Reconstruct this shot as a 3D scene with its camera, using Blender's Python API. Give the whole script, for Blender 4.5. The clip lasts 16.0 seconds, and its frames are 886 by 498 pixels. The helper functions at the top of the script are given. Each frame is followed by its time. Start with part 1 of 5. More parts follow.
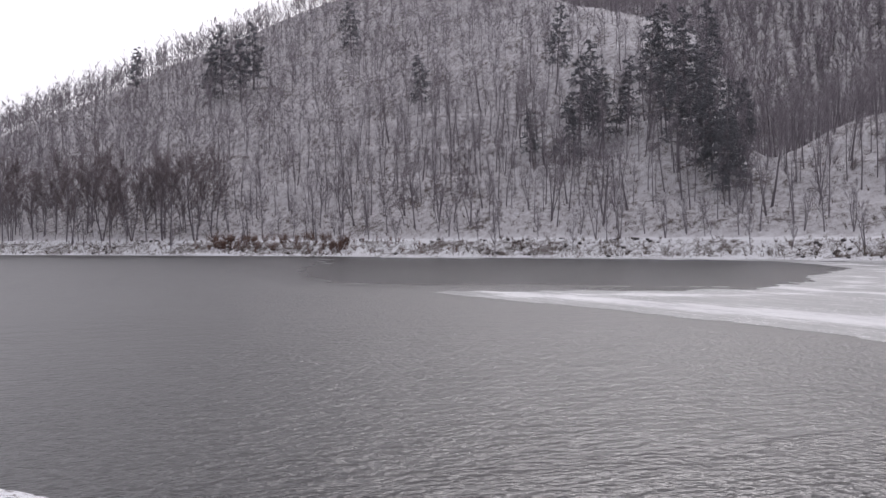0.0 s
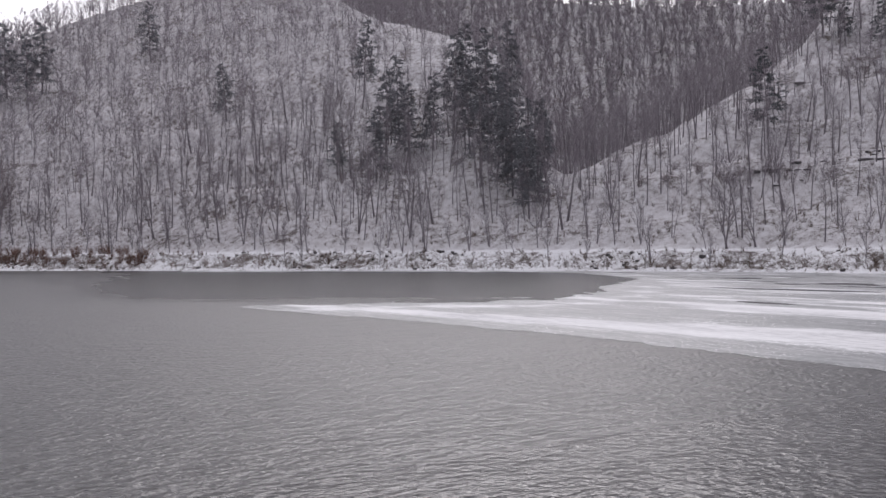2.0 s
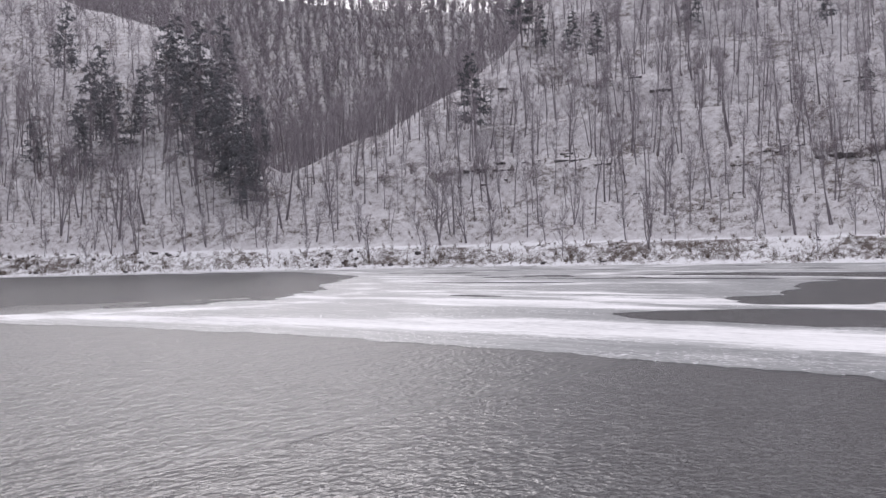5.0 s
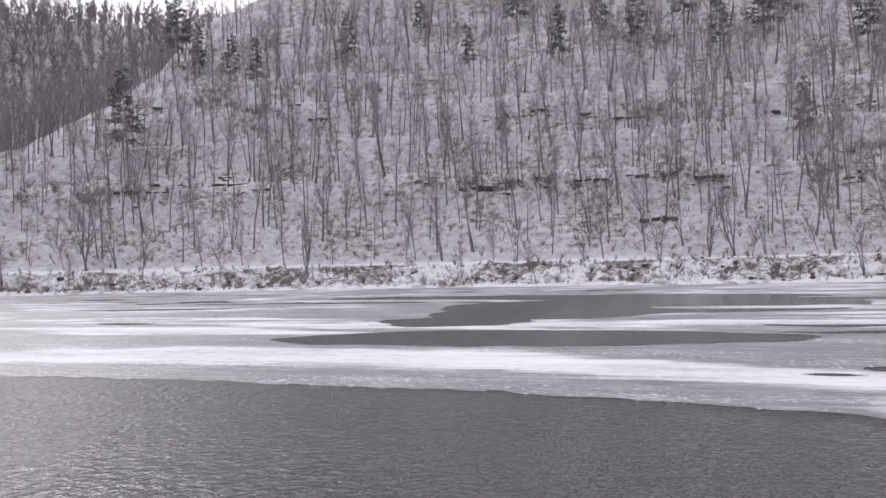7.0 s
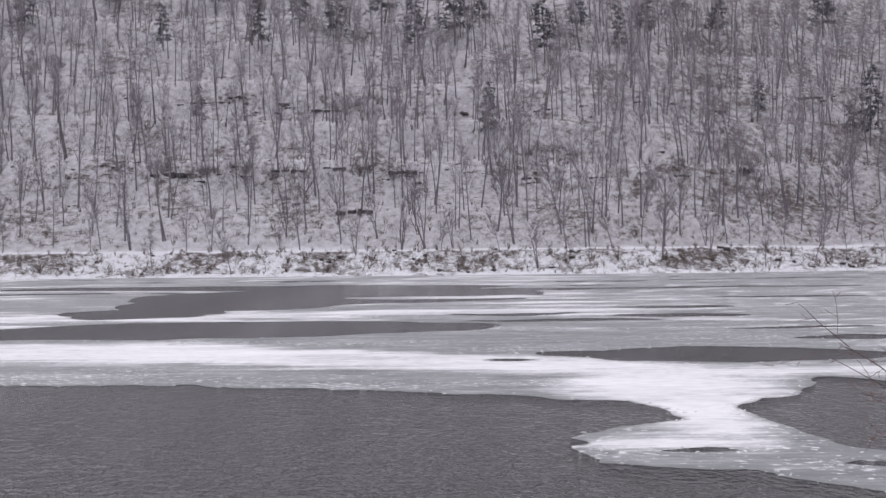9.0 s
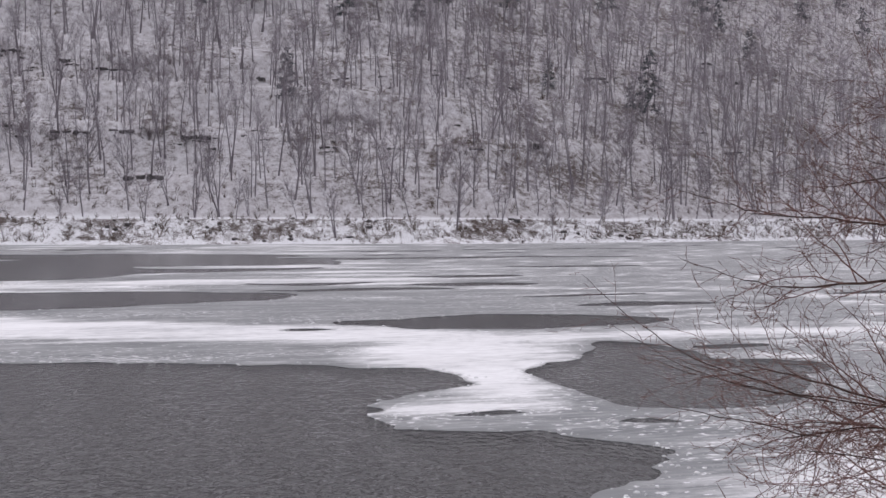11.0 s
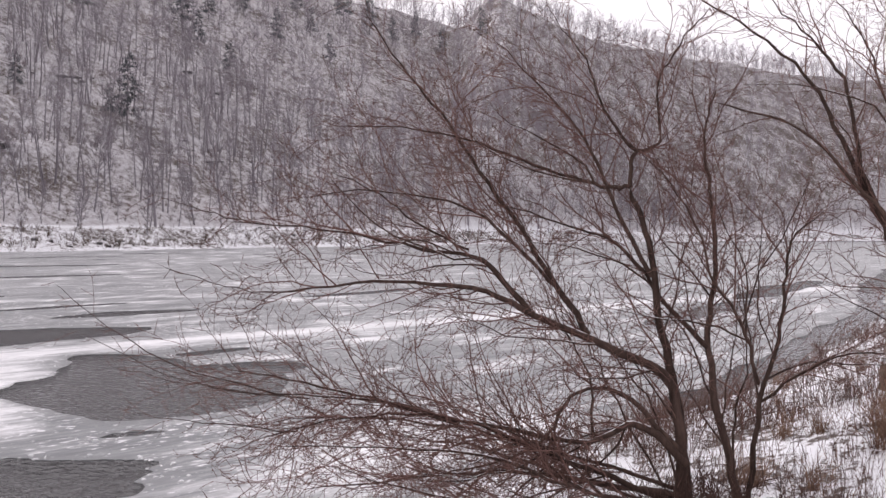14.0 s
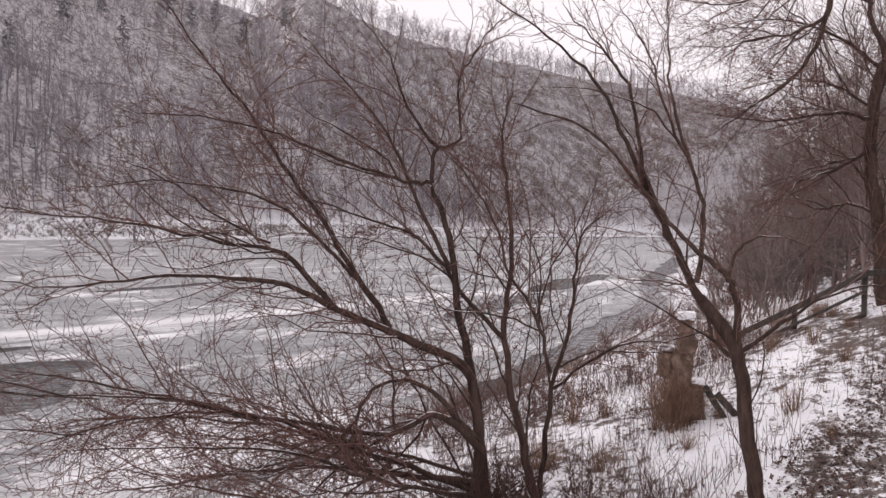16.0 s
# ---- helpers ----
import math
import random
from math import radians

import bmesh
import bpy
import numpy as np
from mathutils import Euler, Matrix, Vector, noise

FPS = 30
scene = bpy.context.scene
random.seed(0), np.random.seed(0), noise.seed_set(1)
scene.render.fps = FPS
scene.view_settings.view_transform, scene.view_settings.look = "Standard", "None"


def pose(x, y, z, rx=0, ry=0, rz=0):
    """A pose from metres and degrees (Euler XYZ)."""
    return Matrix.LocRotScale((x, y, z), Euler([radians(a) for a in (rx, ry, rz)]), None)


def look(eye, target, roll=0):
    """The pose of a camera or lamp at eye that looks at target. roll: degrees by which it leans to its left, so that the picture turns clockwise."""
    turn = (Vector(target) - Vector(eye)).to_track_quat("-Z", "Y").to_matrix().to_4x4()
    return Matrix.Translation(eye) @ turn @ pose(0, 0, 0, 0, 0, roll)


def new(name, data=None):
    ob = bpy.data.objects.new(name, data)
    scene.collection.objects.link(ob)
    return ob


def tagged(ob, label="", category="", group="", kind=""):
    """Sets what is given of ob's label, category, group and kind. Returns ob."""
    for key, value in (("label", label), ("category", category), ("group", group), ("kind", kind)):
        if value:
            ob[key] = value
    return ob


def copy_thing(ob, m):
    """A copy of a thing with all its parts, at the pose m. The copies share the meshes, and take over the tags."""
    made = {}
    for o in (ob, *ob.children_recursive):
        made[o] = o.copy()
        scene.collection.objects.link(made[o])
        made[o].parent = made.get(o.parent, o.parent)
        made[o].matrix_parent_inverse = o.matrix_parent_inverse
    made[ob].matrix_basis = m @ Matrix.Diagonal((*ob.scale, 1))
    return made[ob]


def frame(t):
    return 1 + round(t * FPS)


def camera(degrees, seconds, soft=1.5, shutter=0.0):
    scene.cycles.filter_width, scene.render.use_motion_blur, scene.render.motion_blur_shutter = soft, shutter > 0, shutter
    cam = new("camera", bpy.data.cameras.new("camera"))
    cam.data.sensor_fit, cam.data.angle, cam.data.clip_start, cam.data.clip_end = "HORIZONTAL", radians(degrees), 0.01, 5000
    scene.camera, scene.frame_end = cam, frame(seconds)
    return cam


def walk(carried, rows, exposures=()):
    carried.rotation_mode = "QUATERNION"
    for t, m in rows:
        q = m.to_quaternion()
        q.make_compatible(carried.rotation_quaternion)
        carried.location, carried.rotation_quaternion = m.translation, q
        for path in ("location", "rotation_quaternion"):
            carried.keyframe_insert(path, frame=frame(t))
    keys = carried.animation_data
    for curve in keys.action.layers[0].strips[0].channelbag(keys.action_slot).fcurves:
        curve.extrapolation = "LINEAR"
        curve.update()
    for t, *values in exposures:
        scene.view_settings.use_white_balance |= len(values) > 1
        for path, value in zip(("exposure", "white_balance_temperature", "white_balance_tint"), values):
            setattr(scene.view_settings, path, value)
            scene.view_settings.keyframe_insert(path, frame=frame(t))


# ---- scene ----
import functools

# ---------------------------------------------------------------- camera
EYE = Vector((0.0, 0.0, 4.2))
cam = camera(51.02, 16.0, soft=1.5)


def gaze(yaw, pitch, roll):
    """The pose at EYE that looks yaw degrees to the right of +y and pitch degrees up."""
    a, b = radians(yaw), radians(pitch)
    way = Vector((math.sin(a) * math.cos(b), math.cos(a) * math.cos(b), math.sin(b)))
    return look(EYE, EYE + way, roll)


ROWS = [(0, -68.78, -0.7, -0.38),
        (0.5, -65.74, -0.68, -0.44),
        (1, -62.14, -0.6, 0.14),
        (1.5, -59.73, -0.43, -0.09),
        (2, -56.93, 0.02, -0.48),
        (2.5, -53.17, 0.34, -0.56),
        (3, -51.26, 0.23, -0.83),
        (3.2, -50.34, 0.34, -0.93),
        (5.3, -36.94, -0.33, -1.53),
        (5.5, -34.83, -0.23, -1.57),
        (6, -29.69, 0.06, -1.76),
        (6.5, -24.18, 0.18, -1.51),
        (7, -18.9, 0.72, -1.29),
        (7.5, -13.29, 0.82, -0.99),
        (8, -8.6, 0.32, -0.94),
        (8.5, -4.11, 0.11, -0.78),
        (9, -0.35, -0.12, -0.5),
        (9.2, 0.93, -0.34, -0.46),
        (11.3, 13.98, -2.2, 0.2),
        (11.5, 15.32, -2.24, 0.12),
        (12, 20.06, -2.22, 0.45),
        (12.5, 26.58, -2.49, 1.07),
        (13, 33.74, -2.19, 0.68),
        (13.5, 39.03, -1.87, 0.62),
        (14, 43.25, -1.28, 0.72),
        (14.5, 46.74, -1.38, 0.84),
        (15, 50.46, -1.74, 0.98),
        (15.5, 53.15, -1.47, 1.18),
        (16, 55.38, -1.44, 1.31)]
walk(cam, [(t, gaze(yaw, pitch, roll)) for t, yaw, pitch, roll in ROWS],
     [(0.0, -0.12, 6300, 17), (1.0, 0.1, 6300, 17), (1.5, 0.08, 6300, 17), (2.5, -0.2, 6300, 17), (3.2, -0.15, 6300, 17), (5.3, 0.26, 6300, 17), (9.0, 0.2, 6250, 17), (12.5, 0.1, 6400, 18), (14.0, 0.34, 6550, 19), (15.0, 0.34, 6650, 19), (16.0, 0.2, 6700, 19)])

# ---------------------------------------------------------------- world and sun
SUN_YAW, SUN_UP = -56.0, 24.0
world = bpy.data.worlds.new("overcast")
scene.world = world
world.use_nodes = True
wn, wl = world.node_tree.nodes, world.node_tree.links
sky = wn.new("ShaderNodeTexSky")
sky.sky_type, sky.sun_disc = "NISHITA", False
sky.sun_elevation, sky.sun_rotation = radians(SUN_UP), radians(SUN_YAW)
sky.dust_density, sky.air_density = 6.0, 1.0
pale = wn.new("ShaderNodeHueSaturation")
pale.inputs["Saturation"].default_value = 0.12
wl.new(sky.outputs[0], pale.inputs["Color"])
cloud = wn.new("ShaderNodeMix")
cloud.data_type = "RGBA"
cloud.inputs["Factor"].default_value = 0.8
cloud.inputs[7].default_value = (9.6, 9.5, 9.75, 1)
wl.new(pale.outputs[0], cloud.inputs[6])
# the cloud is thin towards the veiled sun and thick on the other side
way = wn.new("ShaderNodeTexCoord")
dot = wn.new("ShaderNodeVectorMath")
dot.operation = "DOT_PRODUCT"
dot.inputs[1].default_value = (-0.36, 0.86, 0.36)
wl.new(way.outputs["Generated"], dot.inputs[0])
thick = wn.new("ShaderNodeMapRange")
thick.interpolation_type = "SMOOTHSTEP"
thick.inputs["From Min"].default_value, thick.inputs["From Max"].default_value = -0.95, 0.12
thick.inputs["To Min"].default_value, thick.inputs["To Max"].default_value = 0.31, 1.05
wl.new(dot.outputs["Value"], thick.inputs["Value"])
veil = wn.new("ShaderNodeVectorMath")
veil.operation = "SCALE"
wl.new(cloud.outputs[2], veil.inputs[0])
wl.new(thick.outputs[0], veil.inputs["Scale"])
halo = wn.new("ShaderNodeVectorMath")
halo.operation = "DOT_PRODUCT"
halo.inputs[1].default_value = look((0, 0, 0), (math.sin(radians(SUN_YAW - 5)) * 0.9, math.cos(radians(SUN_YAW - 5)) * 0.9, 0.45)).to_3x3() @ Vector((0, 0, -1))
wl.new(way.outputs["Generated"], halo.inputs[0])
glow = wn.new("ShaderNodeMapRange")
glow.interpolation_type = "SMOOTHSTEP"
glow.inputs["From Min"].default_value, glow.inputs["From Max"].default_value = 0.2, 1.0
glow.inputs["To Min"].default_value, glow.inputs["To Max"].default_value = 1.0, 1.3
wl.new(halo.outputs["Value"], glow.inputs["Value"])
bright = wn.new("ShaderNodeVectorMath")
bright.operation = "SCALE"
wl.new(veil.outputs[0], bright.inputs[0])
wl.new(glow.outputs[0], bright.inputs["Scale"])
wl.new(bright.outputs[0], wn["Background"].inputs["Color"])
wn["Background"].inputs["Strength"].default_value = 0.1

sun_data = bpy.data.lights.new("sun", "SUN")
sun_data.energy, sun_data.angle, sun_data.color = 0.5, radians(35), (1.0, 0.96, 0.9)
a, b = radians(SUN_YAW), radians(SUN_UP)
new("sun", sun_data).matrix_world = look(
    (math.sin(a) * math.cos(b) * 300, math.cos(a) * math.cos(b) * 300, math.sin(b) * 300), (0, 0, 0))


# ---------------------------------------------------------------- materials
def material(name, colour, rough=0.8, spec=0.3):
    """A new node material; returns it, its node maker, its linker and its Principled node."""
    m = bpy.data.materials.new(name)
    m.use_nodes = True
    n, l = m.node_tree.nodes, m.node_tree.links
    p = n["Principled BSDF"]
    p.inputs["Base Color"].default_value = (*colour, 1)
    p.inputs["Roughness"].default_value = rough
    p.inputs["Specular IOR Level"].default_value = spec
    return m, n, l, p


def noise_tex(n, l, scale, detail=4.0, rough=0.6, stretch=(1, 1, 1), turn=0.0, local=False):
    geo = n.new("ShaderNodeTexCoord") if local else n.new("ShaderNodeNewGeometry")
    mp = n.new("ShaderNodeMapping")
    mp.inputs["Scale"].default_value = stretch
    mp.inputs["Rotation"].default_value = (0, 0, turn)
    l.new(geo.outputs["Object" if local else "Position"], mp.inputs["Vector"])
    t = n.new("ShaderNodeTexNoise")
    t.inputs["Scale"].default_value = scale
    t.inputs["Detail"].default_value = detail
    t.inputs["Roughness"].default_value = rough
    l.new(mp.outputs[0], t.inputs["Vector"])
    return t.outputs["Fac"]


def ramp(n, l, fac, stops):
    r = n.new("ShaderNodeValToRGB")
    e = r.color_ramp.elements
    while len(e) < len(stops):
        e.new(0.5)
    for k, (at, c) in zip(e, stops):
        k.position, k.color = at, (*c, 1)
    l.new(fac, r.inputs["Fac"])
    return r.outputs["Color"]


def mixed(n, l, fac, a, b):
    """a where fac is 0, b where it is 1; each a socket or a colour."""
    m = n.new("ShaderNodeMix")
    m.data_type = "RGBA"
    l.new(fac, m.inputs["Factor"])
    for slot, v in ((6, a), (7, b)):
        if isinstance(v, tuple):
            m.inputs[slot].default_value = (*v, 1)
        else:
            l.new(v, m.inputs[slot])
    return m.outputs[2]


def maths(n, l, op, a, b):
    m = n.new("ShaderNodeMath")
    m.operation = op
    for i, v in enumerate((a, b)):
        if isinstance(v, (int, float)):
            m.inputs[i].default_value = v
        else:
            l.new(v, m.inputs[i])
    return m.outputs[0]


def bumped(n, l, p, height, strength, distance=0.05):
    b = n.new("ShaderNodeBump")
    b.inputs["Strength"].default_value = strength
    b.inputs["Distance"].default_value = distance
    l.new(height, b.inputs["Height"])
    l.new(b.outputs[0], p.inputs["Normal"])


def bark(name, dark, light, scale=6.0, vary=0.5):
    """Bark with a grain along the stem; the tone differs from stem to stem."""
    m, n, l, p = material(name, dark, 0.9, 0.15)
    g = noise_tex(n, l, scale, 5, 0.65, (1, 1, 0.25))
    col = ramp(n, l, g, ((0.3, dark), (0.75, light)))
    geo = n.new("ShaderNodeNewGeometry")
    hue = n.new("ShaderNodeHueSaturation")
    l.new(maths(n, l, "MULTIPLY_ADD", geo.outputs["Random Per Island"], vary), hue.inputs["Value"])
    hue.inputs["Value"].links[0].from_node.inputs[2].default_value = 1 - vary / 2
    l.new(col, hue.inputs["Color"])
    l.new(hue.outputs[0], p.inputs["Base Color"])
    bumped(n, l, p, g, 0.5, 0.02)
    return m


def snow_ground():
    m, n, l, p = material("snow_ground", (0.8, 0.81, 0.84), 0.75, 0.2)
    big = noise_tex(n, l, 0.09, 4, 0.6)
    mid = noise_tex(n, l, 0.7, 5, 0.7)
    fine = noise_tex(n, l, 5.0, 4, 0.7)
    grit = noise_tex(n, l, 26.0, 3, 0.7)
    litter = ramp(n, l, grit, ((0.3, (0.04, 0.03, 0.026)), (0.7, (0.19, 0.155, 0.14))))
    mask = maths(n, l, "ADD", maths(n, l, "MULTIPLY", mid, 0.42), maths(n, l, "MULTIPLY", big, 0.33))
    mask = maths(n, l, "ADD", mask, maths(n, l, "MULTIPLY", fine, 0.5))
    mask = maths(n, l, "ADD", mask, maths(n, l, "MULTIPLY", grit, 0.25))
    bare = n.new("ShaderNodeAttribute")
    bare.attribute_name = "bare"
    mask = maths(n, l, "ADD", mask, bare.outputs["Fac"])
    mask = ramp(n, l, mask, ((0.785, (0, 0, 0)), (0.835, (1, 1, 1))))
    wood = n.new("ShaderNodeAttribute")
    wood.attribute_name = "woods_dimming"
    # twig debris greys this snow; the slope's shade is painted in as well
    dust_and_shade = ramp(n, l, maths(n, l, "ADD", maths(n, l, "MULTIPLY", fine, 0.5), maths(n, l, "MULTIPLY", mid, 0.5)), ((0.36, (0.1, 0.1, 0.1)), (0.62, (1, 1, 1))))
    dust_and_shade = maths(n, l, "MULTIPLY", dust_and_shade, wood.outputs["Fac"])
    snow = mixed(n, l, dust_and_shade, (0.82, 0.825, 0.85), (0.40, 0.375, 0.385))
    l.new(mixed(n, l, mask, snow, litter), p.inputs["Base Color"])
    bumped(n, l, p, maths(n, l, "ADD", mid, maths(n, l, "MULTIPLY", fine, 0.3)), 0.6, 0.12)
    return m


def water_surface():
    m, n, l, p = material("river_water", (0.05, 0.05, 0.05), 0.24, 0.5)
    p.inputs["IOR"].default_value = 1.333
    # crests run across the river, short and choppy
    wave = noise_tex(n, l, 1.35, 2, 0.5, (1.4, 0.6, 1))
    ripple = noise_tex(n, l, 3.2, 2, 0.5, (1.5, 0.65, 1))
    chop = noise_tex(n, l, 5.2, 2, 0.5, (1.0, 0.9, 1))
    gust = ramp(n, l, noise_tex(n, l, 0.05, 3, 0.6, (0.5, 1, 1)), ((0.3, (0.5, 0.5, 0.5)), (0.7, (1, 1, 1))))
    h = maths(n, l, "ADD", maths(n, l, "MULTIPLY", wave, 0.9), maths(n, l, "MULTIPLY", ripple, 0.8))
    h = maths(n, l, "ADD", h, maths(n, l, "MULTIPLY", chop, 0.75))
    h = maths(n, l, "MULTIPLY", h, gust)
    # the reach under the far bank lies in the lee of the hill
    lee = n.new("ShaderNodeAttribute")
    lee.attribute_name = "lee"
    still = maths(n, l, "ADD", lee.outputs["Fac"], maths(n, l, "MULTIPLY", maths(n, l, "SUBTRACT", noise_tex(n, l, 0.06, 4, 0.6, (0.35, 1, 1)), 0.5), 0.9))
    still = ramp(n, l, still, ((0.25, (0, 0, 0)), (0.75, (1, 1, 1))))
    # lowered specular darkens the hill's reflection here and in the leads
    l.new(maths(n, l, "SUBTRACT", 0.5, maths(n, l, "MULTIPLY", still, 0.32)), p.inputs["Specular IOR Level"])
    swell = noise_tex(n, l, 0.55, 2, 0.55, (1.2, 0.55, 1), 0.5)
    h = maths(n, l, "ADD", h, maths(n, l, "MULTIPLY", swell, 0.9))
    h = maths(n, l, "MULTIPLY", h, maths(n, l, "SUBTRACT", 1.0, maths(n, l, "MULTIPLY", still, 0.5)))
    geo, sep, dull = n.new("ShaderNodeNewGeometry"), n.new("ShaderNodeSeparateXYZ"), n.new("ShaderNodeMapRange")
    l.new(geo.outputs["Position"], sep.inputs[0])
    l.new(sep.outputs[0], dull.inputs["Value"])
    dull.inputs["From Min"].default_value, dull.inputs["From Max"].default_value = -18, 1
    dull.inputs["To Min"].default_value, dull.inputs["To Max"].default_value = 0.31, 0.035
    l.new(maths(n, l, "MAXIMUM", maths(n, l, "SUBTRACT", dull.outputs[0], maths(n, l, "MULTIPLY", still, 0.05)), maths(n, l, "MULTIPLY", still, 0.14)), p.inputs["Roughness"])
    bumped(n, l, p, h, 1.0, 0.1)
    return m


def depth_in(n):
    """How many metres a place on the ice lies inside its rim, about."""
    d = n.new("ShaderNodeAttribute")
    d.attribute_name = "depth"
    return d.outputs["Fac"]


def river_ice():
    """Grey ice with frost flowers, and wind-packed snow that thins out softly over it."""
    m, n, l, p = material("river_ice", (0.3, 0.31, 0.32), 0.45, 0.35)
    streak = noise_tex(n, l, 0.8, 6, 0.72, (0.25, 2.0, 1), 0.04)
    broad = noise_tex(n, l, 0.22, 5, 0.65, (0.4, 1.5, 1), 0.04)
    spot = noise_tex(n, l, 2.2, 5, 0.7, (0.6, 1.4, 1))
    hair = noise_tex(n, l, 3.2, 6, 0.75, (0.35, 2.2, 1), 0.03)
    fleck = noise_tex(n, l, 5.0, 4, 0.65, (0.55, 1.3, 1))
    k = maths(n, l, "ADD", maths(n, l, "MULTIPLY", streak, 0.5), maths(n, l, "MULTIPLY", spot, 0.2))
    k = maths(n, l, "ADD", k, maths(n, l, "MULTIPLY", hair, 0.33))
    bare = ramp(n, l, k, ((0.42, (0.135, 0.142, 0.148)), (0.51, (0.225, 0.235, 0.24)), (0.58, (0.36, 0.365, 0.37)), (0.66, (0.7, 0.7, 0.705))))
    # the rim is wet, with frost flowers strewn over it
    rim = ramp(n, l, maths(n, l, "ADD", depth_in(n), maths(n, l, "MULTIPLY", spot, 0.5)), ((0.2, (0, 0, 0)), (0.85, (1, 1, 1))))
    bare = mixed(n, l, rim, (0.2, 0.206, 0.21), bare)
    flower = maths(n, l, "ADD", noise_tex(n, l, 5.5, 3, 0.6, (0.6, 1.3, 1)), maths(n, l, "MULTIPLY", broad, 0.45))
    bare = mixed(n, l, ramp(n, l, flower, ((0.82, (0, 0, 0)), (0.88, (1, 1, 1)))), bare, (0.82, 0.82, 0.83))
    pack = ramp(n, l, maths(n, l, "ADD", maths(n, l, "MULTIPLY", broad, 0.55), maths(n, l, "MULTIPLY", spot, 0.45)),
                ((0.36, (0.45, 0.455, 0.465)), (0.48, (0.7, 0.7, 0.708)), (0.6, (0.84, 0.84, 0.85))))
    snow = n.new("ShaderNodeAttribute")
    snow.attribute_name = "snow"
    lies = maths(n, l, "ADD", maths(n, l, "MULTIPLY", snow.outputs["Fac"], 0.29), maths(n, l, "MULTIPLY", streak, 1.0))
    lies = maths(n, l, "ADD", lies, maths(n, l, "ADD", maths(n, l, "MULTIPLY", fleck, 0.5), maths(n, l, "MULTIPLY", broad, 0.45)))
    lies = ramp(n, l, maths(n, l, "MULTIPLY", lies, 0.5), ((0.47, (0, 0, 0)), (0.55, (0.35, 0.35, 0.35)), (0.67, (1, 1, 1))))
    edge = ramp(n, l, maths(n, l, "ADD", depth_in(n), maths(n, l, "MULTIPLY", fleck, 0.9)), ((0.42, (0, 0, 0)), (0.68, (1, 1, 1))))
    lies = maths(n, l, "MULTIPLY", lies, edge)
    l.new(mixed(n, l, lies, bare, pack), p.inputs["Base Color"])
    l.new(maths(n, l, "ADD", maths(n, l, "MULTIPLY", lies, 0.35), 0.38), p.inputs["Roughness"])
    bumped(n, l, p, maths(n, l, "ADD", k, maths(n, l, "ADD", maths(n, l, "MULTIPLY", fleck, 0.3), maths(n, l, "MULTIPLY", lies, 0.4))), 0.3, 0.04)
    return m


def ice_chip():
    m, n, l, p = material("white_ice", (0.8, 0.8, 0.81), 0.6, 0.3)
    l.new(ramp(n, l, noise_tex(n, l, 1.5, 4, 0.7), ((0.35, (0.55, 0.56, 0.57)), (0.6, (0.85, 0.85, 0.86)))), p.inputs["Base Color"])
    return m


def rock():
    m, n, l, p = material("ledge_rock", (0.1, 0.095, 0.09), 0.85, 0.2)
    g = noise_tex(n, l, 1.4, 6, 0.7, (1, 1, 2.5))
    stone = ramp(n, l, g, ((0.3, (0.05, 0.047, 0.05)), (0.7, (0.17, 0.158, 0.163))))
    geo = n.new("ShaderNodeNewGeometry")
    sep = n.new("ShaderNodeSeparateXYZ")
    l.new(geo.outputs["Normal"], sep.inputs[0])
    top = maths(n, l, "ADD", sep.outputs[2], maths(n, l, "MULTIPLY", g, 0.5))
    lying = ramp(n, l, top, ((1.02, (0, 0, 0)), (1.18, (1, 1, 1))))
    l.new(mixed(n, l, lying, stone, (0.8, 0.8, 0.82)), p.inputs["Base Color"])
    bumped(n, l, p, g, 0.8, 0.15)
    return m


SNOW, WATER, ICE, CHIP, ROCK = snow_ground(), water_surface(), river_ice(), ice_chip(), rock()
# bark and twigs across the river are paled: distance haze put into their colour
BARK_FAR = bark("hazed_bark", (0.16, 0.145, 0.16), (0.32, 0.292, 0.318), 3.0, 0.2)
TWIG_FAR = bark("hazed_twigs", (0.2, 0.18, 0.198), (0.34, 0.308, 0.338), 1.0, 0.2)
BARK_NEAR = bark("brown_bark", (0.028, 0.018, 0.015), (0.105, 0.068, 0.056), 14.0)


def snow_on(m):
    """Patches of snow along the tops of limbs."""
    n, l = m.node_tree.nodes, m.node_tree.links
    p = n["Principled BSDF"]
    geo, sep = n.new("ShaderNodeNewGeometry"), n.new("ShaderNodeSeparateXYZ")
    l.new(geo.outputs["Normal"], sep.inputs[0])
    up = maths(n, l, "ADD", sep.outputs[2], maths(n, l, "MULTIPLY", noise_tex(n, l, 1.6, 4, 0.7), 1.1))
    high = n.new("ShaderNodeMapRange")
    high.inputs["From Min"].default_value, high.inputs["From Max"].default_value = 1.46, 1.52
    l.new(up, high.inputs["Value"])
    l.new(mixed(n, l, high.outputs[0], p.inputs["Base Color"].links[0].from_socket, (0.8, 0.8, 0.82)), p.inputs["Base Color"])


snow_on(BARK_NEAR)
TWIG_NEAR = bark("red_brown_twigs", (0.1, 0.054, 0.046), (0.21, 0.122, 0.105), 10.0)
THORN = bark("dark_thorn_stems", (0.035, 0.021, 0.018), (0.12, 0.07, 0.058), 8.0)
TWIG_BANK = bark("brown_grey_twigs", (0.125, 0.095, 0.088), (0.25, 0.2, 0.185), 6.0)
# needles lightened and blued; the haze before them is in the colour
NEEDLES = bark("hazed_needles", (0.1, 0.106, 0.116), (0.165, 0.172, 0.186), 2.0, 0.3)
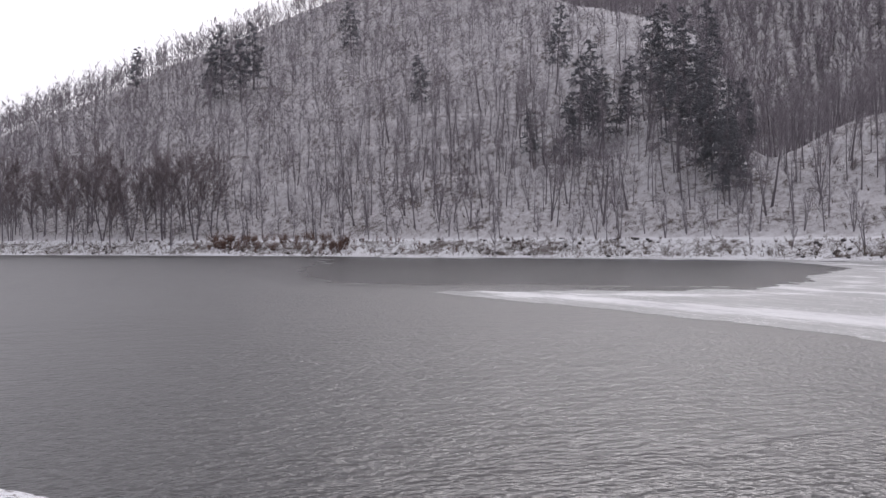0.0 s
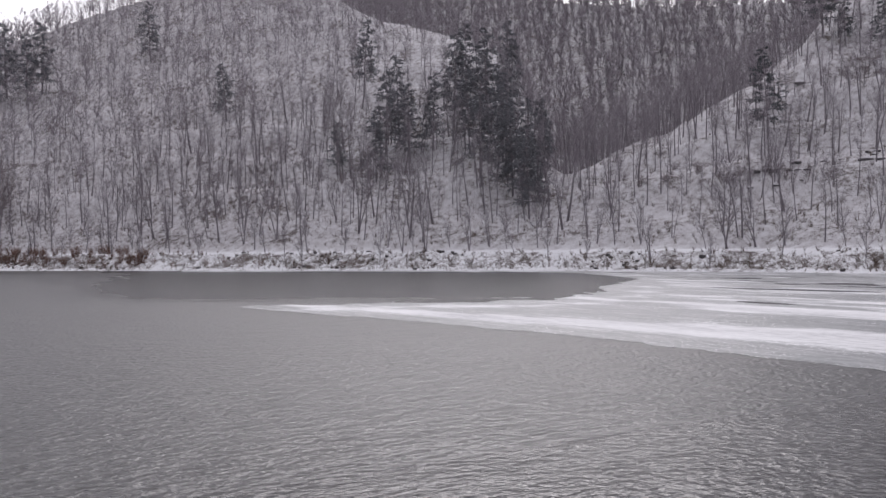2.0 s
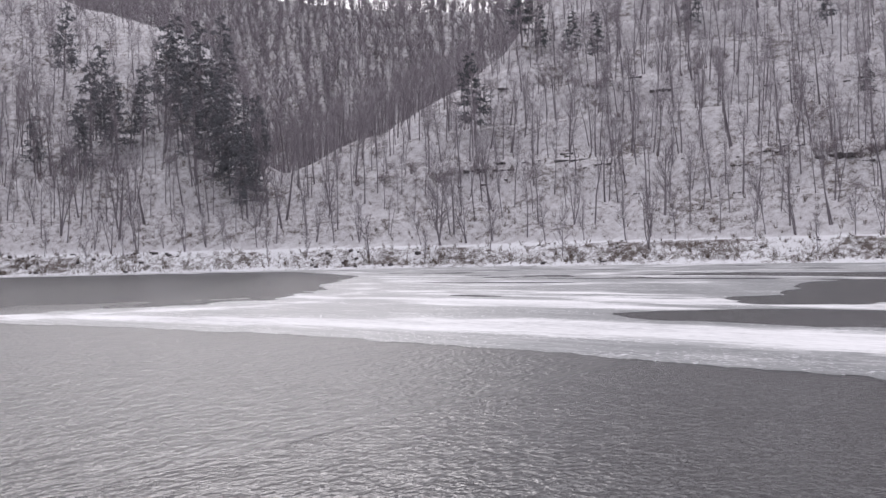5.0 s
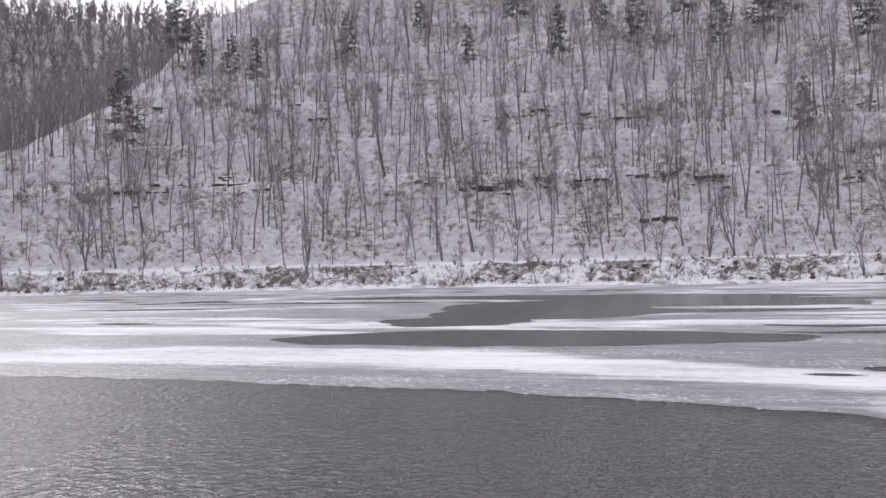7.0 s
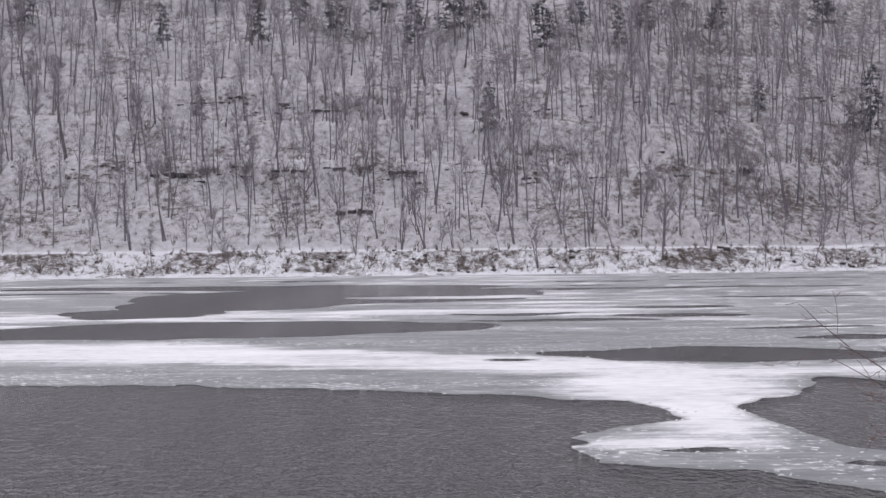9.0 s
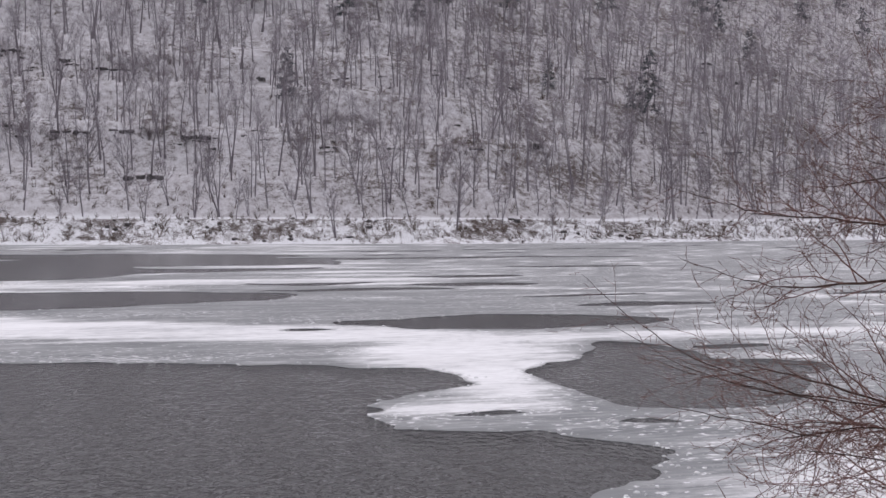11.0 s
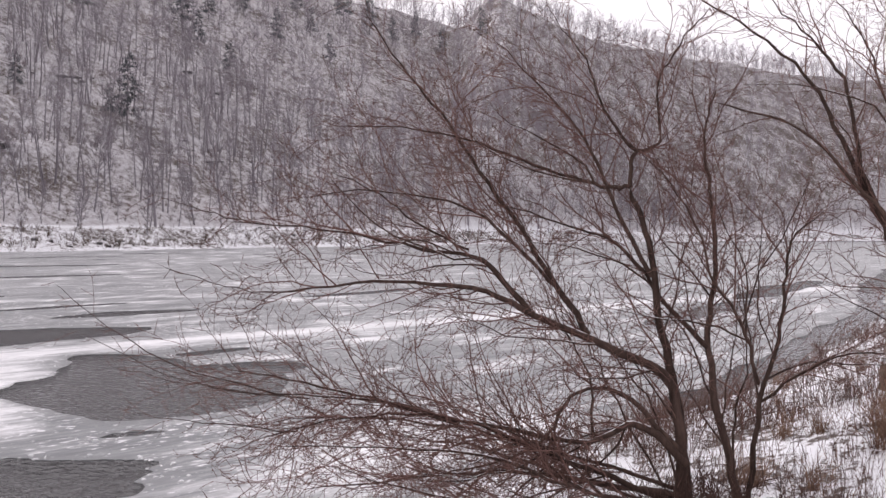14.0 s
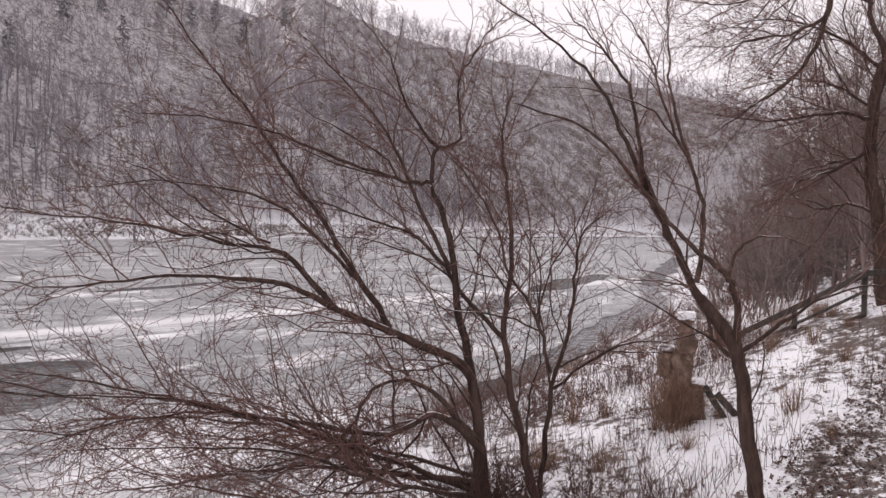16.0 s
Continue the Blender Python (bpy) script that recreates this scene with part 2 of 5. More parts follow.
# paler needles for the upstream stand: its haze is put into the colour
HAZE_PALED = bark("haze_paled_needles", (0.16, 0.165, 0.182), (0.25, 0.256, 0.275), 2.0, 0.3)
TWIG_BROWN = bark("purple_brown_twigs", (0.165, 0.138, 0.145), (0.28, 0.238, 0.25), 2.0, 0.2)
SHRUB = bark("shrub_twigs", (0.07, 0.05, 0.042), (0.19, 0.145, 0.12), 2.0)
RUSSET = bark("russet_shrub_twigs", (0.13, 0.078, 0.064), (0.24, 0.156, 0.13), 2.0)
STRAW = bark("dry_straw", (0.15, 0.085, 0.058), (0.31, 0.2, 0.145), 4.0)
WEED = bark("dead_weed_stalks", (0.06, 0.034, 0.028), (0.17, 0.1, 0.08), 4.0)


# ---------------------------------------------------------------- mesh tools
@functools.lru_cache(None)
def topology(count, sides, close):
    """The ring's cosines and sines, and the faces of a tube of count points."""
    a = np.arange(sides) * 2 * np.pi / sides
    m = count - (1 if close else 0)
    faces = []
    for i in range(m - 1):
        for k in range(sides):
            k2 = (k + 1) % sides
            q = (i * sides + k, i * sides + k2, (i + 1) * sides + k2, (i + 1) * sides + k)
            faces += [(q[0], q[1], q[2]), (q[0], q[2], q[3])]
    if close:
        faces += [((m - 1) * sides + k, (m - 1) * sides + (k + 1) % sides, m * sides) for k in range(sides)]
    return np.cos(a), np.sin(a), np.array(faces)


class Shape:
    """Collects tubes and other triangles for one mesh."""

    def __init__(self):
        self.v, self.f, self.count = [], [], 0

    def add(self, verts, faces):
        self.v.append(np.asarray(verts, float))
        self.f.append(np.asarray(faces, int) + self.count)
        self.count += len(verts)

    def tube(self, points, radii, sides=4, close=True):
        """A tapered tube along points. With close its end runs into a point."""
        p, r = np.asarray(points, float), np.asarray(radii, float)
        d = np.empty_like(p)
        d[1:-1], d[0], d[-1] = p[2:] - p[:-2], p[1] - p[0], p[-1] - p[-2]
        up = abs(d[0, 2]) > 2.0 * (abs(d[0, 0]) + abs(d[0, 1]))
        u = np.stack([0 * d[:, 0], d[:, 2], -d[:, 1]], 1) if up else np.stack([d[:, 1], -d[:, 0], 0 * d[:, 0]], 1)
        u /= np.sqrt((u * u).sum(1, keepdims=True)) + 1e-9
        w = np.stack([d[:, 1] * u[:, 2] - d[:, 2] * u[:, 1], d[:, 2] * u[:, 0] - d[:, 0] * u[:, 2], d[:, 0] * u[:, 1] - d[:, 1] * u[:, 0]], 1)
        w /= np.sqrt((w * w).sum(1, keepdims=True)) + 1e-9
        c, n, faces = topology(len(p), sides, close)
        m = len(p) - (1 if close else 0)
        verts = (p[:m, None] + r[:m, None, None] * (c[None, :, None] * u[:m, None] + n[None, :, None] * w[:m, None])).reshape(-1, 3)
        self.add(np.vstack([verts, p[-1:]]) if close else verts, faces)

    def arrays(self):
        return np.vstack(self.v), np.vstack(self.f)

    def mesh(self, name, mat, smooth=True):
        return tri_mesh(name, *self.arrays(), mat, smooth)


def tri_mesh(name, verts, faces, mat, smooth=True):
    me = bpy.data.meshes.new(name)
    me.vertices.add(len(verts))
    me.vertices.foreach_set("co", np.ascontiguousarray(verts, np.float32).ravel())
    k = faces.shape[1]
    me.loops.add(len(faces) * k)
    me.loops.foreach_set("vertex_index", np.ascontiguousarray(faces, np.int32).ravel())
    me.polygons.add(len(faces))
    me.polygons.foreach_set("loop_start", np.arange(len(faces), dtype=np.int32) * k)
    me.polygons.foreach_set("use_smooth", np.full(len(faces), smooth))
    me.materials.append(mat)
    me.update(calc_edges=True)
    return me


def part(name, mesh, parent, label=""):
    ob = new(name, mesh)
    ob.parent = parent
    return tagged(ob, label)


def lattice(ix, iy, seed):
    h = (ix.astype(np.int64) * 374761393 + iy.astype(np.int64) * 668265263 + seed * 144665) & 0x7FFFFFFF
    h = ((h ^ (h >> 13)) * 1274126177) & 0x7FFFFFFF
    return ((h ^ (h >> 16)) & 0xFFFF) / 65535.0


def value_noise(x, y, seed):
    ix, iy = np.floor(x), np.floor(y)
    fx, fy = x - ix, y - iy
    fx, fy = fx * fx * (3 - 2 * fx), fy * fy * (3 - 2 * fy)
    a, b = lattice(ix, iy, seed), lattice(ix + 1, iy, seed)
    c, d = lattice(ix, iy + 1, seed), lattice(ix + 1, iy + 1, seed)
    return (a + (b - a) * fx) * (1 - fy) + (c + (d - c) * fx) * fy


def fbm(x, y, seed, octaves=4):
    """Smooth noise from about -1 to 1."""
    x, y = np.asarray(x, float), np.asarray(y, float)
    total, amp, norm = 0.0, 1.0, 0.0
    for o in range(octaves):
        total = total + amp * value_noise(x * 2**o + 17.3 * o, y * 2**o - 9.1 * o, seed + o)
        norm, amp = norm + amp, amp * 0.5
    return (total / norm - 0.5) * 2.4


def ease(x, lo, hi):
    t = np.clip((x - lo) / (hi - lo), 0, 1)
    return t * t * (3 - 2 * t)


# ---------------------------------------------------------------- the lie of the land
FAR_SHORE = np.array([(-620, -260), (-420, -100), (-295, -18), (-238, 34), (-182, 76), (-140, 108), (-104, 126), (-55, 136),
                      (0, 138), (45, 139), (90, 152), (178, 176), (250, 191), (340, 206), (480, 224), (600, 222), (760, 205), (1400, 260)], float)
NEAR_SHORE = np.array([(-700, -420), (-260, -160), (-60, -28), (-20, -3.5), (-8, 5.5), (0, 8.6), (8, 10.4), (14, 11.0),
                       (21, 11.5), (30, 13.8), (40, 16.2), (51, 19), (73, 27.5), (140, 50), (300, 84), (700, 130), (1400, 170)], float)
# heights of the hill's brow by bearing from the camera, fitted to its skyline
BROW = np.array([(-180, 40), (-100, 40), (-94, 60), (-88, 81), (-83, 102), (-78, 126), (-70, 150), (-64, 127), (-61.8, 102), (-59.5, 94), (-57.7, 84), (-54.8, 76),
                 (-52.6, 66), (-51.5, 44), (-50.6, 27), (-49.8, 19), (-49, 18), (-47, 23), (-42.7, 33), (-36, 58), (-33, 82), (-28, 104), (-20, 135),
                 (36, 138), (40, 144), (44.5, 146), (48, 126), (52, 117), (57, 127), (60, 132), (64, 130), (68, 126), (72, 116), (76, 96), (82, 70), (180, 30)], float)
REAR = np.array([(-76, 0), (-68, 180), (-58, 168), (-50, 146), (-44, 134), (-36, 128), (-30, 124), (-22, 0)], float)
# where the far side begins down the river, by the bearing
BEND = np.array([(40, 190), (45, 222), (52, 300), (59, 440), (66, 540), (72, 600), (78, 680), (90, 900)], float)


def off_line(x, y, line):
    """Distance to a polyline that runs to the right; positive on its left side."""
    best = np.full(np.shape(x), 1e9)
    sign = np.ones(np.shape(x))
    for (ax, ay), (bx, by) in zip(line[:-1], line[1:]):
        dx, dy = bx - ax, by - ay
        t = np.clip(((x - ax) * dx + (y - ay) * dy) / (dx * dx + dy * dy), 0, 1)
        ex, ey = x - ax - t * dx, y - ay - t * dy
        d = np.hypot(ex, ey)
        s = np.where(dx * ey - dy * ex >= 0, 1.0, -1.0)
        near = d < best
        best, sign = np.where(near, d, best), np.where(near, s, sign)
    return best * sign


def land(x, y, side_valley=False):
    """The ground's height; the river's bed lies below 0. With side_valley: whether it belongs to the ridge behind."""
    x, y = np.asarray(x, float), np.asarray(y, float)
    r, yaw = np.hypot(x, y), np.degrees(np.arctan2(x, y))
    s = off_line(x, y, FAR_SHORE) + 1.2 * fbm(x / 9, y / 9, 3, 3)
    bank = 0.5 * ease(s, -0.3, 1.0) + 3.2 * ease(s, 1.0, 9.5) + 0.3 * ease(s, 9.3, 13.5) + 0.5 * fbm(x / 2.5, y / 2.5, 5, 3) * ease(s, 0.5, 2) * (1 - ease(s, 8, 10))
    brow = np.interp(yaw, BROW[:, 0], BROW[:, 1]) + 4 * fbm(yaw / 3, r / 60, 8, 3)
    turn = 0.5 * np.maximum(r - np.interp(yaw, BEND[:, 0], BEND[:, 1]) - 12, 0) * ease(yaw, 40, 47) * (1 - ease(yaw, 80, 86))
    climb = np.maximum(0.62 * np.maximum(s - 13, 0), turn * ease(s, 10, 20)) + 2.2 * fbm(x / 22, y / 22, 11, 4) * ease(s, 15, 40)
    steps = climb + 1.6 * np.sin(climb / 11 * 2 * np.pi + 1.5 * fbm(x / 40, y / 40, 21, 2)) * ease(climb, 3, 12)
    soft = 8.0
    hill = -soft * np.log(np.exp(-np.clip(steps, 0, 400) / soft) + np.exp(-brow / soft)) + soft * np.log(1 + np.exp(-brow / soft))
    hill = hill - 0.05 * np.maximum(s - brow / 0.62 - 30, 0)
    rear = np.minimum(np.maximum(0.55 * (r - 285), 0), np.interp(yaw, REAR[:, 0], REAR[:, 1]))
    rear = rear * ease(s, 60, 120)
    if side_valley:
        return rear > np.maximum(hill, 0)
    far = np.where(s > 0, bank + np.maximum(np.maximum(hill, 0), rear), 0)
    n = -off_line(x, y, NEAR_SHORE) + 0.35 * fbm(x / 3, y / 3, 31, 3)
    slope = 0.11 + 0.2 * ease(x, 9, 20)
    home = 0.35 * ease(n, 0, 1.3) + slope * np.minimum(n, 60) + (0.12 * fbm(x / 1.6, y / 1.6, 37, 4)) * ease(n, 0.3, 2)
    home = np.where(n > 0, home, 0)
    bed = -1.6 * np.minimum(ease(-s, 0, 6), ease(-n, 0, 3))
    return np.where(s > 0, far, np.where(n > 0, home, bed))


def build_ground():
    yaws = np.radians(np.concatenate([np.arange(-180, -104, 4.0), np.arange(-104, 56, 0.5), np.arange(56, 90, 0.4), np.arange(90, 180, 4.0)]))
    radii = np.concatenate([[0.01], np.geomspace(1.5, 30, 70), np.geomspace(30.6, 118, 40), np.geomspace(119.2, 420, 150), np.geomspace(426, 1000, 60), np.geomspace(1030, 4600, 16)])
    yy, rr = np.meshgrid(yaws, radii, indexing="ij")
    x, y = rr * np.sin(yy) + 0.4, rr * np.cos(yy) - 0.3
    z = land(x, y)
    z = np.where(rr > 1000, z * (1 - ease(rr, 1000, 2500)) + 40 * ease(rr, 1000, 2500), z)
    v = np.stack([x, y, z], -1).reshape(-1, 3)
    na, nr = len(yaws), len(radii)
    i, k = np.meshgrid(np.arange(na), np.arange(nr - 1), indexing="ij")
    i, k = i.ravel(), k.ravel()
    j = (i + 1) % na
    f = np.stack([i * nr + k, j * nr + k, j * nr + k + 1, i * nr + k + 1], 1)
    me = tri_mesh("ground", v, f, SNOW)
    back, home = off_line(x, y, FAR_SHORE), -off_line(x, y, NEAR_SHORE)
    bare = 0.05 * ease(back, 0.8, 2.0) * (1 - ease(back, 8, 10)) + 0.004 * ease(back, 14, 18) + 0.022 * ease(home, 0.5, 1.5)
    bare = bare + 0.05 * (1 - ease(np.abs(y - 2.35 + 0.03 * (x - 9)) - 0.02 * (x - 9), 0.2, 1.0)) * ease(x, 8, 9.5) * (1 - ease(x, 16, 20))
    bare = bare - 0.3 * ease(back, 9, 10) * (1 - ease(back, 13, 14.5))
    deg = np.degrees(yy)
    rear = land(x, y, True) * ease(deg, -74, -70) * (1 - ease(deg, -30, -26))
    # extra litter colour darkens the side valley and the hill to the right
    bare = bare + 0.02 * rear + 0.035 * ease(deg, -6, 22) * ease(back, 14, 24) + (0.03 * ease(deg, 34, 48) + 0.03 * ease(deg, 58, 68)) * ease(back, 14, 24)
    # snow painted greyer uphill and towards both sides, for the hill's shade
    woods_dimming = ease(back, 11.6, 13.0) * (0.96 + 0.1 * ease(back, 50, 110) + 0.38 * ease(deg, -14, 38)) + 0.22 * ease(back, 12, 17) * (1 - ease(deg, -72, -60))
    me.attributes.new("woods_dimming", "FLOAT", "POINT").data.foreach_set("value", woods_dimming.astype(np.float32).ravel())
    me.attributes.new("bare", "FLOAT", "POINT").data.foreach_set("value", bare.astype(np.float32).ravel())
    return tagged(new("ground", me), "snow-covered river valley with leaf litter showing through", "ground", kind="structure")


build_ground()


# ---------------------------------------------------------------- river ice
def ellipse(x, y, cx, cy, rx, ry, turn=0.0):
    """Above 0 inside; about metres across the short way."""
    c, s = math.cos(radians(turn)), math.sin(radians(turn))
    u, v = (x - cx) * c + (y - cy) * s, (y - cy) * c - (x - cx) * s
    return (1 - np.sqrt((u / rx) ** 2 + (v / ry) ** 2)) * min(rx, ry)


SOUTH = np.array([(-70, 24.6), (-56, 26.4), (-45, 28.4), (-33, 29.5), (-20, 29.4), (-9, 28.7), (-2, 27.3), (2.2, 25.7), (4.6, 25.0), (9, 24.6)])
CAPE = np.array([(10.5, 3.6), (12, 4.5), (12.8, 5.2), (13.7, 6.1), (14.9, 7.0), (15.6, 7.7), (16.3, 6.7), (17.3, 5.0), (17.7, 3.2), (18.5, 2.5),
                 (20.3, 2.7), (21.8, 3.9), (22.5, 5.7), (23.6, 5.8), (25, 4.4), (26, 2.5)])
WEST = np.array([(24, -66.5), (30, -66), (35, -64), (42.6, -60), (49, -59), (60, -66), (68.5, -74.5), (78, -81), (90, -88), (104, -120), (125, -260)])


def build_water():
    yaws = np.radians(np.arange(0, 360, 2.0))
    radii = np.geomspace(1, 1600, 60)
    yy, rr = np.meshgrid(yaws, radii, indexing="ij")
    v = np.stack([rr * np.sin(yy), rr * np.cos(yy), 0 * rr], -1).reshape(-1, 3)
    na, nr = len(yaws), len(radii)
    i, k = np.meshgrid(np.arange(na), np.arange(nr - 1), indexing="ij")
    i, k = i.ravel(), k.ravel()
    j = (i + 1) % na
    f = np.stack([i * nr + k, j * nr + k, j * nr + k + 1, i * nr + k + 1], 1)
    me = tri_mesh("water", v, f, WATER)
    x, y = rr * np.sin(yy), rr * np.cos(yy)
    west = -((np.degrees(yy) + 180) % 360 - 180)
    lee = ease(rr, 62, 96) * ease(west, 10, 40) * (1 - ease(west, 68, 88))
    lee = np.maximum(lee, ease(y - np.interp(x, SOUTH[:, 0], SOUTH[:, 1]), 1, 6) * ease(x, -70, -55) * (y > 20))
    me.attributes.new("lee", "FLOAT", "POINT").data.foreach_set("value", lee.astype(np.float32).ravel())
    return tagged(new("water", me), "dark grey rippled river water", "water", kind="structure")


build_water()


def drifted(x, y):
    """Shifts places to and fro, so that outlines turn ragged."""
    amp = 0.25 + 0.016 * y
    return x + 1.6 * amp * fbm(x / (2 + 0.05 * y), y / (1.2 + 0.04 * y), 43, 5), y + 0.75 * amp * fbm(x / (1.6 + 0.05 * y), y / (0.8 + 0.03 * y), 45, 5)


def ice_field(x, y):
    x, y = drifted(x, y)
    rag = 0.8 * fbm(x / 4.5, y / 2.4, 41, 5)
    fine = 0.42 * fbm(x / 0.9, y / 0.55, 47, 4)
    big = y - np.interp(x, SOUTH[:, 0], SOUTH[:, 1])
    cape = np.where((y > 10.5) & (y < 26.5), (x - np.interp(y, CAPE[:, 0], CAPE[:, 1])) * 0.7, -9)
    shelf = np.where((y <= 10.5), x - 3.5, -9)
    f = np.maximum(np.maximum(big, cape), shelf)
    f = np.minimum(f + 0.35 * rag, (x - np.interp(y, WEST[:, 0], WEST[:, 1])) * 0.6 + 1.6 * rag)
    holes = [(-12, 48, 14.2, 5.0, 4), (-9, 82, 18.5, 13.5, 12), (-19, 98, 28, 6, -3), (-22, 62, 4.5, 3.2, 25), (10.3, 35.6, 6.4, 2.6, -2),
             (11.2, 22.5, 3.2, 4.1, 0), (11.6, 26.2, 2.2, 3.0, -10), (14.0, 23.8, 2.0, 1.6, -8), (5.0, 18.9, 0.7, 0.3, 8), (8.6, 17.6, 0.8, 0.3, 0),
             (3.7, 58, 4.2, 2.0, 6), (13.5, 56, 4.4, 1.5, 2), (7, 52.5, 6, 0.9, 3), (19, 42, 4.2, 0.8, 0), (15, 92, 15, 1.5, 2), (27, 75, 7, 1.2, 4),
             (16, 27.6, 1.6, 0.45, 0), (-45, 58, 3.2, 0.9, 0), (-58, 77, 9, 1.4, 8), (-45, 88, 14, 1.4, 4), (18, 47, 5, 0.7, 3), (2, 34.2, 1.0, 0.4, 0),
             (-16, 70, 9, 7.5, 8), (-19, 59, 5, 3.4, 20), (15, 63.4, 5.2, 1.1, 0), (5.2, 61.2, 3.4, 1.1, 0),
             (38, 47, 6, 0.9, 12), (44, 26, 10, 1.1, 14), (66, 33, 14, 1.6, 16)]
    h = np.full(np.shape(x), -9.0)
    for cx, cy, rx, ry, turn in holes:
        h = np.maximum(h, ellipse(x, y, cx, cy, rx, ry, turn) / min(1.0, 0.4 + ry / 4))
    tongue = ellipse(x, y, 2, 77.5, 11, 2.4, 3)
    tongue = np.maximum(tongue, ellipse(x, y, -1, 59.8, 14, 2.3, 5))
    h = np.minimum(h, -tongue)
    lead = 0.3 + 0.01 * np.clip(x, 0, 80) - np.abs(off_line(x, y, NEAR_SHORE) - 0.7 - 0.014 * np.clip(x, 0, 80))
    h = np.maximum(h, lead - 3 * (1 - ease(x, 15, 20)))
    far = fbm(x / 16, y / 2.6, 53, 4) * 1.1 - 0.55
    h = np.maximum(h, far - 3 * (1 - ease(y, 60, 92)))
    f = np.minimum(f, -(h + 0.45 * rag + fine))
    strip = 1.6 + 1.5 * fbm(x / 25, y / 9, 57, 3) + off_line(x, y, FAR_SHORE) * 0.22
    f = np.maximum(f, strip)
    return f + fine


def crust_field(x, y):
    """How thick the snow lies on the ice; bare below 0."""
    x, y = drifted(x, y)
    rag = fbm(x / 7, y / 1.6, 61, 5)
    fine = 0.55 * fbm(x / 0.7, y / 0.4, 67, 4)
    mid = np.interp(x, [-70, -45, -25, -10, 4, 9], [29.5, 33.5, 38.3, 37.4, 32.6, 31])
    half = np.interp(x, [-70, -45, -25, -10, 4, 9], [2.0, 2.6, 4.4, 3.7, 2.9, 2.0])
    w = half - np.abs(y - mid)
    w = np.maximum(w, ellipse(x, y, 6.2, 27.4, 3.4, 5.2, 8) + 0.2)
    w = np.maximum(w, ellipse(x, y, 6.4, 21.8, 1.8, 3.4, -10) + 0.05)
    w = np.maximum(w, ellipse(x, y, 4.9, 19.9, 2.1, 1.3, 4) + 0.15)
    w = np.maximum(w, 1.5 - np.abs((x - np.interp(y, WEST[:, 0], WEST[:, 1])) * 0.5 - 3.0) - 0.03 * np.maximum(y - 30, 0))
    w = np.maximum(w, ellipse(x, y, -38, 52, 13, 4.0, -4))
    w = np.maximum(w, ellipse(x, y, -1, 59.8, 14, 2.3, 5) + 0.6)
    w = np.maximum(w, ellipse(x, y, 2, 77.5, 10, 2.0, 3))
    w = np.maximum(w, ellipse(x, y, 12, 13.6, 5.5, 2.6, 12) + 0.3)
    open_part = (fbm(x / 8, y / 1.5, 71, 5) - 0.02) * 3.2 - 3 * (1 - ease(y, 38, 52)) - 2.2 * ease(x, 12, 30)
    right = (fbm(x / 1.8, y / 0.6, 73, 5) - 0.08) * 2.2 - 3 * (1 - ease(x, 9, 18))
    w = np.maximum(np.maximum(w, open_part), right)
    return np.clip(w + 0.7 * rag + 0.5 * fine, -2.5, 2.5)


